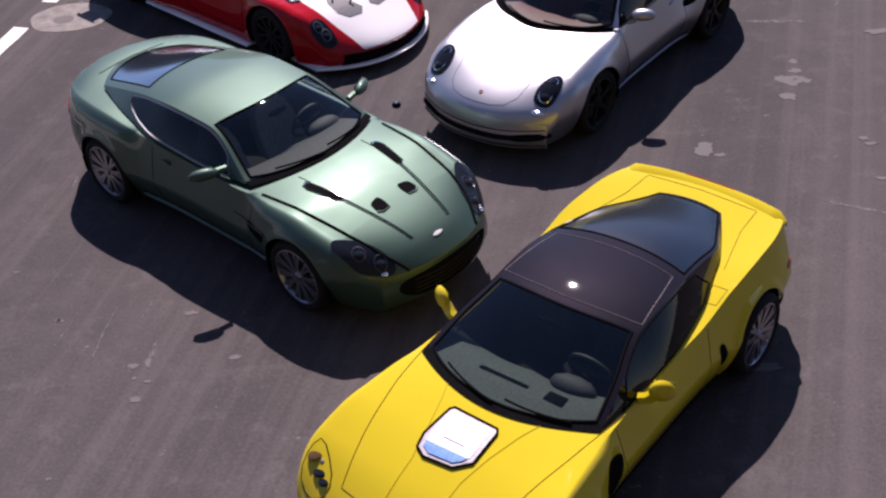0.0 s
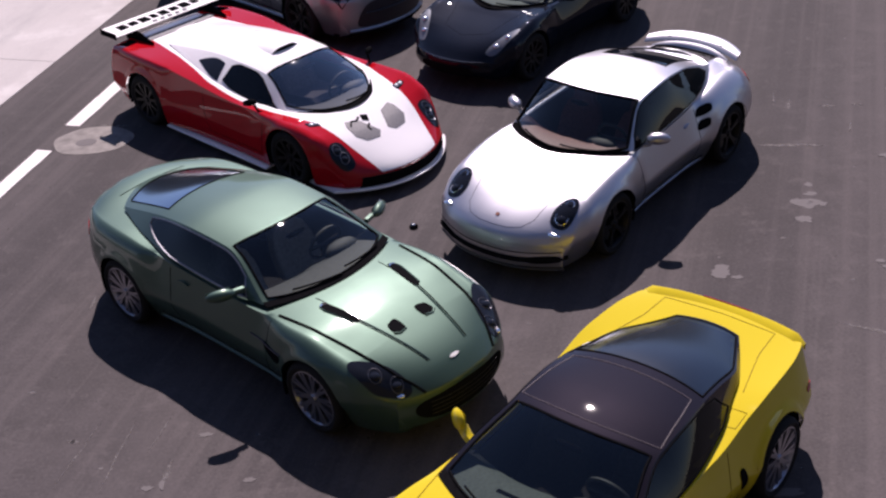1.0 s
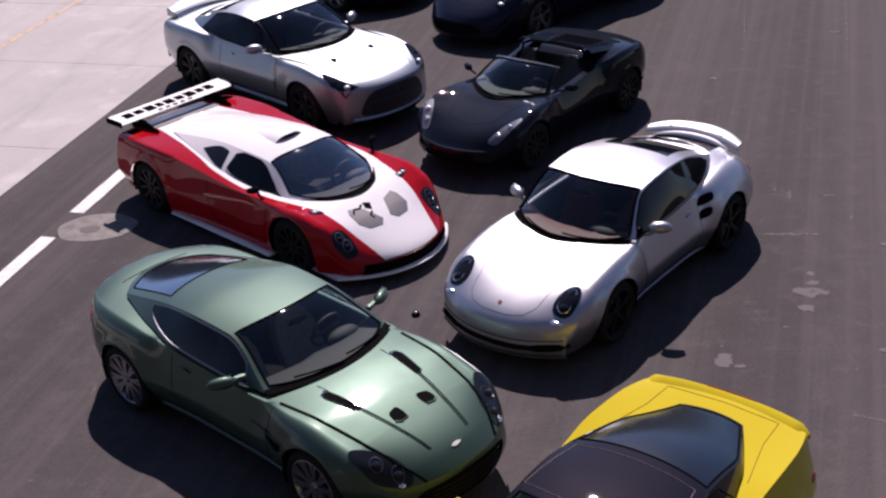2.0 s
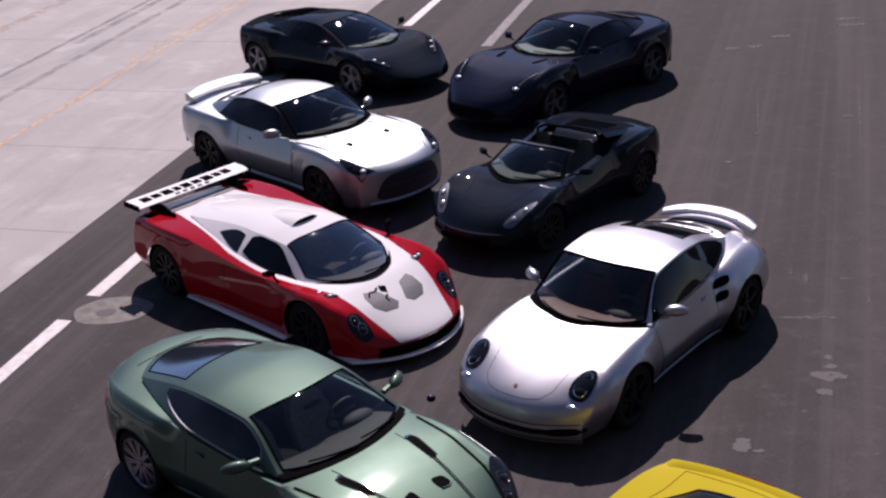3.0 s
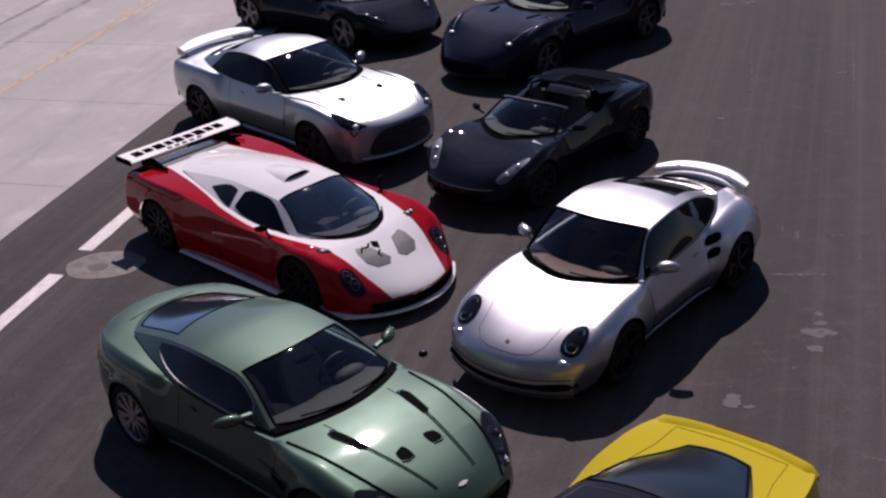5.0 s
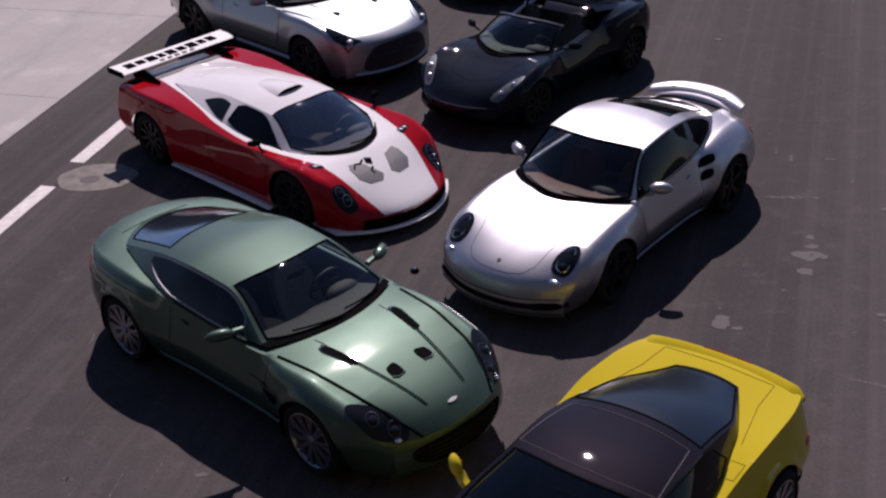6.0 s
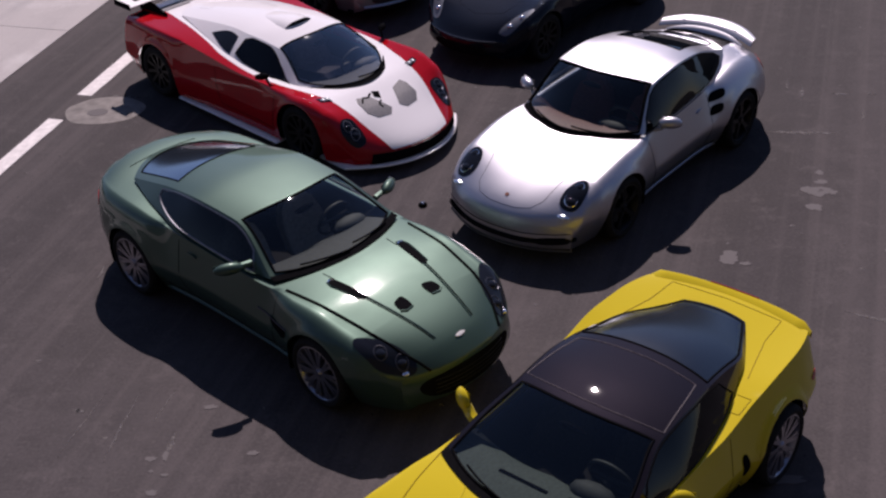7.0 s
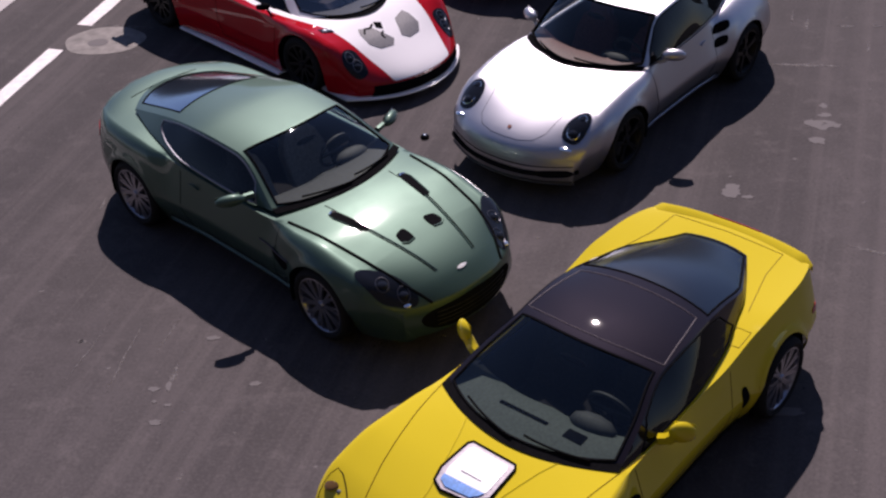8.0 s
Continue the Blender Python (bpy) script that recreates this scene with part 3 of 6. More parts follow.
            return (x0 + (x1 - x0) * u * u, y * u, z0 + (z1 - z0) * abs(u) ** 2.4)

        def side(x, t):
            y0, z0, y1, z1 = by(x), bz(x), ry(x), rz(x)
            return (x, lerp(y0, y1, t) + 0.10 * t * (1 - t) * (z1 - z0), lerp(z0, z1, t))
        self.top_at, self.side_at, self.belt_y = top, side, by

        def patch(u0, u1, v0, v1, nu=24, nv=14, lift=0.0):
            rows = [[top(lerp(u0, u1, a / nu), lerp(v0, v1, b / nv)) for a in range(nu + 1)] for b in range(nv + 1)]
            return [[(x, y, z + lift) for x, y, z in r] for r in rows]
        roof_paint, pillar = k.get("roof_paint", self.c["paint"]), k.get("pillar_paint", self.c["paint"])
        if k.get("windscreen", True):
            uw = k.get("screen_u", 0.93)
            r0, r1 = k.get("screen_round", (0.05, 0.02))
            lo = lambda u: 0.02 + r0 * abs(u / uw) ** 5
            hi = lambda u: 0.95 - r1 * abs(u / uw) ** 6

            def band(f0, f1, n):
                return [[top(u, lerp(f0(u), f1(u), b / n)) for u in np.linspace(-uw, uw, 33)] for b in range(n + 1)]
            w = part("windscreen", Geo().grid(band(lo, hi, 14)), k.get("glass", GLASS), self.root, "tinted windscreen")
            fr = Geo().grid(band(lambda u: 0.0, lo, 2)).grid(band(hi, lambda u: 0.955, 2))
            for s in (-1, 1):
                fr.grid(patch(s * uw, s * 1.0, 0.0, 1.0, 3))
            fr.grid(patch(-1, 1, 0.95, 1.0, 24, 2))
            part("pillar", fr, pillar, self.root)
            loop = [top(u, lo(u)) for u in np.linspace(-uw, uw, 28)] + [top(uw, v) for v in np.linspace(lo(uw), hi(uw), 12)[1:-1]] + [top(u, hi(u)) for u in np.linspace(uw, -uw, 28)] + [top(-uw, v) for v in np.linspace(hi(uw), lo(uw), 12)[1:-1]]
            part("windscreen_seal", Geo().tube(loop, k.get("seal", 0.012), 5, True), TRIM, w)
            part("cowl", Geo().grid([[top(u, v) if v else (top(u, 0)[0] + 0.05, top(u, 0)[1] * 1.01, top(u, 0)[2] - 0.012) for u in np.linspace(-1, 1, 25)] for v in (0, 0.03)]), TRIM, self.root)
            # wipers lie on the foot of the glass
            for y0, y1 in k.get("wipers", ((0.75, 0.1), (0.0, -0.65))):
                g = Geo().tube([tuple(np.array(top(lerp(y0, y1, t), lerp(0.02, 0.075, t))) + (0.012, 0, 0.012)) for t in np.linspace(0, 1, 9)], 0.009, 5)
                part("wiper", g, TRIM, w)
        if not k.get("open"):
            v1 = k.get("roof_v", (1.0, 2.0))
            part("roof", Geo().grid(patch(-1, 1, v1[0], v1[1])), roof_paint, self.root, k.get("roof_label", ""))
            ur, va, vb = k.get("rear_glass", (0.86, 2.06, 2.92))
            rear = k.get("rear_paint", self.c["paint"])
            fr = Geo()
            for s in (-1, 1):
                fr.grid(patch(s * ur, s * 1.0, 2.0, 3.0, 3))
            fr.grid(patch(-ur, ur, 2.0, va, 24, 2))
            fr.grid(patch(-ur, ur, vb, 3.0, 24, 2))
            part("rear_pillar", fr, rear, self.root)
            w = part("rear_window", Geo().grid(patch(-ur, ur, va, vb)), k.get("hatch", GLASS_SIDE), self.root, k.get("rear_label", "dark tinted rear window"))
            loop = [top(u, va) for u in np.linspace(-ur, ur, 20)] + [top(ur, v) for v in np.linspace(va, vb, 12)] + [top(u, vb) for u in np.linspace(ur, -ur, 20)] + [top(-ur, v) for v in np.linspace(vb, va, 12)]
            part("rear_window_seal", Geo().tube(loop, k.get("rear_seal", 0.009), 5, True), k.get("rear_trim", TRIM), w)
            # sides: window with the sheet metal round it
            (w0, ka), (w1, kb), (t0, t1) = k["window"]
            X0, X1 = a0 - 0.004, a3 + 0.004
            for s in (1, -1):
                wlo, whi = curve1(k.get("window_lo", [(0, t0), (0.85, t0), (1, t0 + 0.10)])), curve1(k.get("window_hi", [(0, t1 - 0.04), (0.1, t1), (0.85, t1), (1, t1 - 0.08)]))

                def pane(fa, fb, n=20, m=6):
                    rows = []
                    for b in range(m + 1):
                        row = []
                        for a in range(n + 1):
                            u = a / n
                            t = lerp(fa(u), fb(u), b / m)
                            x, y, z = side(lerp(w0 + ka * t, w1 + kb * t, u), t)
                            row.append((x, s * y, z))
                        rows.append(row)
                    return rows

                def sp(u0, u1, ta, tb, n=14, m=5):
                    """u: 0 to 1 ahead of the window, 1 to 2 the window, 2 to 3 behind it."""
                    rows = []
                    for b in range(m + 1):
                        t = lerp(ta, tb, b / m)
                        ends = (X0, w0 + ka * t, w1 + kb * t, X1)
                        row = []
                        for a in range(n + 1):
                            u = lerp(u0, u1, a / n)
                            i = min(2, int(u))
                            x, y, z = side(lerp(ends[i], ends[i + 1], u - i), t)
                            row.append((x, s * y, z))
                        rows.append(row)
                    return rows
                g = Geo().grid(sp(0, 1, 0, 1, 8, 8)).grid(pane(lambda u: 0.0, wlo, 20, 2)).grid(pane(whi, lambda u: 1.0, 20, 2))
                part("side_frame", g, k.get("front_paint", self.c["paint"]), self.root)
                part("rear_quarter", Geo().grid(sp(2, 3, 0, 1, 10, 8)), k.get("side_paint", self.c["paint"]), self.root)
                w = part("side_window", Geo().grid(pane(wlo, whi)), k.get("side_glass", GLASS_SIDE), self.root, "dark side window")
                e = pane(wlo, whi)
                loop = e[0] + [r[-1] for r in e[1:]] + e[-1][-2::-1] + [r[0] for r in e[-2:0:-1]]
                part("window_trim", Geo().tube(loop, 0.008, 5, True), k.get("trim", TRIM), w)
                if "post" in k:
                    xp = k["post"]
                    g = Geo().grid([[(lambda q: (q[0], s * (q[1] + 0.004), q[2]))(side(xp + dx - 0.12 * t, t)) for t in np.linspace(t0, t1, 6)] for dx in (-0.03, 0.03)])
                    part("centre_post", g, TRIM, w)
        self.interior(k)

    def interior(self, k):
        top = self.top_at
        col = k.get("trim_inside", CLOTH)
        rows = []
        zin = k.get("dash_z", 0.0)
        dl = k.get("dash_len", 0.42)
        for v in (0.0, 0.3, 0.7, 1.0):
            rows.append([(lambda p: (p[0] - dl * v * (1 - 0.25 * abs(u)), p[1] * 0.99, p[2] - 0.015 + 0.02 * v + zin - (0.07 if v == 1.0 else 0)))(top(u, 0.0)) for u in np.linspace(-1, 1, 21)])
        last = rows[-1]
        rows.append([(x, y, z - 0.28) for x, y, z in last])
        d = part("dashboard", Geo().grid(rows), k.get("dash", CLOTH), self.root, k.get("dash_label", ""))
        xd = k["centre"][0][0] - dl
        z0 = k["centre"][0][1]
        # hood of the dials and the wheel, on the driver's side
        part("dial_hood", Geo().ball((xd + 0.02, 0.36, z0 - 0.03), (0.10, 0.19, 0.07)), CLOTH, d)
        wheel = [(xd - 0.22 + 0.05 * math.sin(a), 0.36 + 0.185 * math.cos(a), z0 - 0.06 + 0.165 * math.sin(a)) for a in np.linspace(0, 2 * math.pi, 24, endpoint=False)]
        st = part("steering_wheel", Geo().tube(wheel, 0.017, 6, True), CLOTH, self.root)
        g = Geo()
        for a in (0.0, math.pi, -math.pi / 2):
            g.tube([(xd - 0.20, 0.36, z0 - 0.06), (xd - 0.22 + 0.05 * math.sin(a), 0.36 + 0.18 * math.cos(a), z0 - 0.06 + 0.16 * math.sin(a))], 0.02, 5)
        part("spoke", g, CLOTH, st)
        # seats
        sx, roofz = k.get("seat_x", xd - 0.50), k["centre"][1][1]
        seat = k.get("seat", CLOTH)
        for s in (1, -1):
            y = 0.36 * s
            rows = []
            for t, (dx, dz, w) in zip(range(9), ((0.34, 0.26, 0.20), (0.30, 0.33, 0.24), (0.05, 0.30, 0.25), (-0.10, 0.30, 0.25), (-0.16, 0.40, 0.25), (-0.26, 0.62, 0.24), (-0.32, 0.76, 0.19), (-0.33, 0.80, 0.13), (-0.35, 0.92, 0.11))):
                rows.append([(sx + dx + 0.06 * abs(q) ** 2, y + q * w, min(roofz - 0.10, dz + k.get("seat_z", 0.10)) + (0.05 * abs(q) ** 3 if t < 4 else 0)) for q in np.linspace(-1, 1, 9)])
            back = [[(x - 0.09, yy, z - 0.02) for x, yy, z in r] for r in reversed(rows)]
            g = Geo().grid(rows + back)
            part("seat", g, seat, self.root, k.get("seat_label", ""))
        # tub
        x1, x0 = k["centre"][0][0] - 0.35, k.get("tub_back", k["centre"][2][0] - 0.25)
        w, zs = k.get("tub_w", 0.70), k["centre"][3][1] - 0.05
        g = Geo().grid([[(x, -w, z0 - 0.03), (x, -w, 0.28), (x, 0, 0.30), (x, w, 0.28), (x, w, z0 - 0.03)] for x in (x0, (x0 + x1) / 2, x1)])
        g.f += [tuple(range(10, 15))]
        part("floor_tub", g, col, self.root)
        zt = k.get("bulkhead_z", zs)
        part("bulkhead", Geo().grid([[(x0 - 0.02 * q, y, z) for y in np.linspace(-1, 1, 7) * (self.belt_y(x0) - 0.05)] for q, z in enumerate((0.22, 0.5, zt))]), col, self.root)
        if not k.get("open"):
            sh = [[(x, y, zt) for y in np.linspace(-1, 1, 9) * (self.belt_y(x) - 0.07)] for x in np.linspace(x0 - 0.04, k["centre"][3][0], 5)]
            part("rear_shelf", Geo().grid(sh), col, self.root)
        part("inside_mirror", Geo().ball((k["centre"][1][0] + 0.16, 0, k["centre"][1][1] - 0.10), (0.02, 0.12, 0.035)), TRIM, self.root)

    # wheels -----------------------------------------------------------------
    def wheels(self, spokes=10, material=RIM, rim_r=0.255, width=(0.24, 0.28), twin=False, out=0.0):
        for xa, wd in ((self.wb, width[0]), (-self.wb, width[1])):
            for s in (1, -1):
                yo = self.wmax(xa) - 0.012 + out
                c = (xa, 0, self.rw)
                q = lambda prof: [(r, s * (yo - y)) for r, y in prof]
                rw, rr = self.rw, rim_r
                rim = Geo().lathe(q([(rr + 0.004, 0.012), (rr - 0.008, 0.010), (rr - 0.02, 0.03), (rr - 0.03, 0.09), (rr - 0.045, wd * 0.8), (rr - 0.01, wd)]), c, 36)
                w = part("wheel", rim, material, self.root, "alloy wheel")
                part("tyre", Geo().lathe(q([(rr - 0.002, 0.016), (rr + 0.012, 0.004), (rr + 0.04, -0.004), (rw - 0.025, 0.006), (rw - 0.006, 0.024), (rw, 0.045), (rw + 0.0, wd - 0.03), (rw - 0.02, wd), (rr, wd)]), c, 40), RUBBER, w)
                part("brake_disc", Geo().lathe(q([(0.07, 0.085), (rr - 0.075, 0.085), (rr - 0.07, 0.10), (0.07, 0.11)]), c, 28), DISC, w)
                part("hub_cap", Geo().lathe(q([(0.001, 0.012), (0.03, 0.014), (0.036, 0.03), (0.075, 0.036), (0.08, 0.07)]), c, 20), material, w)
                for k in range(spokes):
                    for da in ((-0.11, 0.11) if twin else (0.0,)):
                        a0 = 2 * math.pi * k / spokes + 0.2
                        a1 = a0 + da
                        g = Geo()
                        rows = []
                        for r, a, hw, y in ((0.05, a0, 0.020, 0.030), (rr * 0.5, lerp(a0, a1, 0.6), 0.014 if twin else 0.019, 0.022), (rr - 0.015, a1, 0.014 if twin else 0.022, 0.016)):
                            ca, sa = math.cos(a), math.sin(a)
                            px, pz = xa + r * ca, self.rw + r * sa
                            rows.append([(px - sa * hw, s * (yo - y), pz + ca * hw), (px + sa * hw, s * (yo - y), pz - ca * hw), (px + sa * hw * 0.8, s * (yo - y - 0.03), pz - ca * hw * 0.8), (px - sa * hw * 0.8, s * (yo - y - 0.03), pz + ca * hw * 0.8)])
                        g.grid(rows, close=True)
                        part("spoke", g, material, w, fix=True)

    def mirrors(self, x, y, z, material, size=(0.075, 0.115, 0.065), stem=(0.04, -0.16, -0.06), stem_r=0.016, back=0.42):
        """Door mirrors on stems; back is how far their outer ends are swept back."""
        for s in (1, -1):
            g = Geo()
            rows = []
            rx, ry_, rz_ = size
            for b in np.linspace(0.08, math.pi - 0.08, 9):
                rows.append([(x - back * ry_ * math.cos(b) + rx * math.sin(b) * max(-0.45, math.cos(a)), s * (y + ry_ * math.cos(b)), z + rz_ * math.sin(b) * math.sin(a)) for a in np.linspace(0, 2 * math.pi, 14, endpoint=False)])
            g.grid(rows, close=True)
            g.f += [tuple(range(14)), tuple(range(8 * 14, 9 * 14))]
            m = part("mirror", g, material, self.root, "door mirror")
            part("mirror_stem", Geo().tube([(x + back * ry_ * 0.5, s * (y - ry_ * 0.5), z - rz_ * 0.4), (x + stem[0] * 0.6, s * (y + stem[1] * 0.6), z + stem[2] * 0.8), (x + stem[0], s * (y + stem[1]), z + stem[2])], stem_r, 6), material, m)
            part("mirror_glass", Geo().grid([[(x - back * ry_ * 0.8 * p - rx * 0.47, s * (y + ry_ * 0.8 * p), z + rz_ * 0.75 * q) for p in (-1, 0, 1)] for q in (-1, 1)]), MIRROR, m)

    def doors(self, x0, x1, z0=0.30, handle=(None, None), gap=None):
        """Shut lines of the door, and its handle."""
        zb = self.crest((x0 + x1) / 2) - 0.02
        self.line("door_seam", "y", [(x0 + 0.03, zb), (x0, 0.55), (x0 - 0.06, z0), (x1 + 0.10, z0), (x1 + 0.02, 0.50), (x1, zb)], 0.0035, gap)
        if handle[0] is not None:
            hx, hz = handle
            self.drape("door_handle", "y", [(hx - 0.08, hz), (hx, hz + 0.018), (hx + 0.08, hz), (hx, hz - 0.018)], self.c["paint"], 0.022)
def cabin_hole(k, inset=0.05):
    cw, _, _, bs = k["centre"]
    a0, _, _, a3 = k["corner_x"]
    by = curve1([(p[0], p[1]) for p in k["belt"]])

    def f(x, y):
        yb = by(min(max(x, a3), a0)) - inset
        if y > yb:
            return False
        w = (y / max(0.2, by(a0))) ** 2
        v = (y / max(0.2, by(a3))) ** 2
        return lerp(bs[0], a3, min(1, v)) + inset < x < lerp(cw[0], a0, min(1, w)) - inset
    return f


def place(x, y, heading):
    return pose(x, y, 0, 0, 0, heading)


# ---------------- green coupe ----------------
def green_coupe():
    k = dict(centre=((0.86, 0.945), (0.10, 1.265), (-1.00, 1.225), (-2.0, 1.015)), mid=[(-0.45, 1.28)],
             corner_x=(0.64, 0.0, -0.92, -1.72),
             rail=[(0.64, 0.74, 0.925), (0.0, 0.595, 1.215), (-0.45, 0.60, 1.232), (-0.92, 0.57, 1.18), (-1.72, 0.53, 1.01)],
             belt=[(0.64, 0.75, 0.92), (0.1, 0.80, 0.915), (-0.6, 0.79, 0.935), (-1.15, 0.71, 0.97), (-1.72, 0.54, 1.0)],
             window=((0.45, -0.12), (-1.14, 0.0), (0.04, 0.93)), trim=RIM_DARK, rear_trim=TRIM,
             window_lo=[(0, 0.04), (0.65, 0.04), (0.85, 0.16), (0.95, 0.36), (1, 0.55)], window_hi=[(0, 0.86), (0.12, 0.92), (0.8, 0.92), (1, 0.84)],
             rear_glass=(0.82, 2.10, 2.90), hatch=GLASS_REAR, seat=LEATHER_PALE, seat_label="pale leather seat")
    c = dict(name="green_coupe", paint=GREEN, xf=2.34, xr=-2.37, wb=2.74, rw=0.345, cabin=k, hole=cabin_hole(k), sweep=(0.34, 0.34), round=(2.5, 1.03, 2.2), zmid=0.52,
             top=[(-2.40, 0.90), (-2.30, 0.985), (-2.1, 1.0), (-1.7, 0.98), (0.6, 0.93), (0.98, 0.925), (1.4, 0.89), (1.8, 0.81), (2.16, 0.69), (2.34, 0.56)],
             crest=[(-2.40, 0.84), (-2.25, 0.94), (-1.45, 0.965), (-0.5, 0.90), (0.5, 0.88), (1.2, 0.885), (1.6, 0.825), (2.0, 0.72), (2.34, 0.54)],
             wsh=[(-2.40, 0.58), (-2.0, 0.72), (-1.4, 0.79), (-0.4, 0.812), (0.5, 0.81), (0.8, 0.79), (1.3, 0.76), (1.8, 0.72), (2.34, 0.60)],
             wmax=[(-2.40, 0.75), (-2.1, 0.87), (-1.4, 0.95), (-0.3, 0.888), (0.5, 0.885), (1.37, 0.94), (1.9, 0.89), (2.34, 0.74)])
    car = Car(c, place(-1.594, 10.768, -44.94), "metallic sage green two-door coupe parked on dark asphalt")
    car.wheels(10, RIM, twin=True, rim_r=0.262)
    car.mirrors(0.34, 0.97, 1.01, GREEN, (0.07, 0.125, 0.056), stem=(0.05, -0.22, -0.02), stem_r=0.030)
    car.doors(0.78, -0.62, 0.30, (-0.42, 0.78))
    # bonnet: shut lines, creases and four vents with their black mouths
    car.line("bonnet_seam", "z", [(0.84, 0.74), (1.35, 0.69), (1.78, 0.62), (2.05, 0.54), (2.26, 0.42)], 0.015)
    car.line("bonnet_crease", "z", [(1.42, 0.350), (1.6, 0.318), (2.12, 0.215)], 0.012, GREEN, off=-0.003)
    # black tube draws the shade on the crease's outer step
    car.line("crease_shadow_gap", "z", [(1.42, 0.372), (1.6, 0.341), (2.12, 0.236)], 0.006)
    car.line("crease_shadow_gap", "z", [(0.92, 0.385), (1.06, 0.375)], 0.005)
    for poly in ([(1.05, 0.385), (1.05, 0.44), (1.12, 0.455), (1.42, 0.395), (1.43, 0.345), (1.40, 0.335)], [(1.63, 0.120), (1.635, 0.20), (1.66, 0.232), (1.735, 0.240), (1.765, 0.20), (1.755, 0.118)]):
        car.drape("bonnet_vent", "z", poly, MESH, 0.005)
    car.line("vent_lip", "z", [(1.05, 0.455), (1.12, 0.468), (1.42, 0.408)], 0.007, GREEN, off=0.003)
    car.line("vent_lip", "z", [(1.765, 0.118), (1.777, 0.20), (1.745, 0.248)], 0.008, GREEN, off=0.004)
    car.line("vent_tip", "z", [(1.06, 0.455), (1.04, 0.42), (1.06, 0.385)], 0.012, CHROME, off=0.004)
    car.drape("badge", "z", [(2.20, 0.055), (2.213, 0.02), (2.213, -0.02), (2.20, -0.055), (2.187, -0.02), (2.187, 0.02)], WHITE_PLATE, 0.008, both=False)
    for h in car.drape("headlight", "z", [(1.74, 0.73), (1.93, 0.56), (2.15, 0.49), (2.19, 0.56), (2.05, 0.73), (1.91, 0.80), (1.76, 0.81)], LENS, 0.006):
        s = 1 if h.data.vertices[0].co.y > 0 else -1
        for x, y, r in ((2.09, 0.58, 0.052), (1.94, 0.68, 0.055)):
            part("lamp", Geo().ball(car.on("z", x, y * s, -0.010), (r, r, 0.03)), LENS, h)
            part("lamp_bezel", Geo().tube([car.on("z", x + r * math.cos(a), y * s + r * math.sin(a), 0.006) for a in np.linspace(0, 6.283, 16, endpoint=False)], 0.005, 5, True), RIM_SMOKE, h)
        # chrome ball added for the white glint on the headlight
        part("turn_signal", Geo().ball(car.on("z", 2.15, 0.60 * s, -0.004), (0.035, 0.035, 0.018)), CHROME, h)
    car.drape("grille", "x", [(-0.52, 0.36), (-0.46, 0.47), (0, 0.51), (0.46, 0.47), (0.52, 0.36), (0.3, 0.27), (-0.3, 0.27)], MESH, 0.004, both=False)
    for z in (0.33, 0.37, 0.41, 0.45):
        car.line("grille_bar", "x", [(-0.40, z), (0.40, z)], 0.005, RIM_BLACK, both=False, off=0.008)
    car.drape("side_vent", "y", [(0.98, 0.60), (0.78, 0.66), (0.74, 0.62), (0.92, 0.52)], MESH, 0.005)
    car.line("side_strake", "y", [(1.0, 0.63), (0.55, 0.65)], 0.008, RIM_SMOKE, off=0.005)
    car.line("sill_gap", "y", [(-0.86, 0.30), (0.86, 0.30)], 0.008, TRIM)
    car.line("side_skirt", "y", [(-0.92, 0.22), (0.92, 0.22)], 0.018, GREEN)
    car.line("boot_lip", "z", [(-2.18, 0.58), (-2.30, 0.30), (-2.33, 0.0)], 0.016, GREEN)
    car.drape("tail_lamp", "x", [(0.52, 0.74), (0.50, 0.84), (0.66, 0.86), (0.80, 0.80), (0.80, 0.72)], LENS_RED, 0.006, sign=-1)
    car.line("roof_seam", "z", [(-1.99, 0.40), (-2.02, 0.0)], 0.005)
    return car


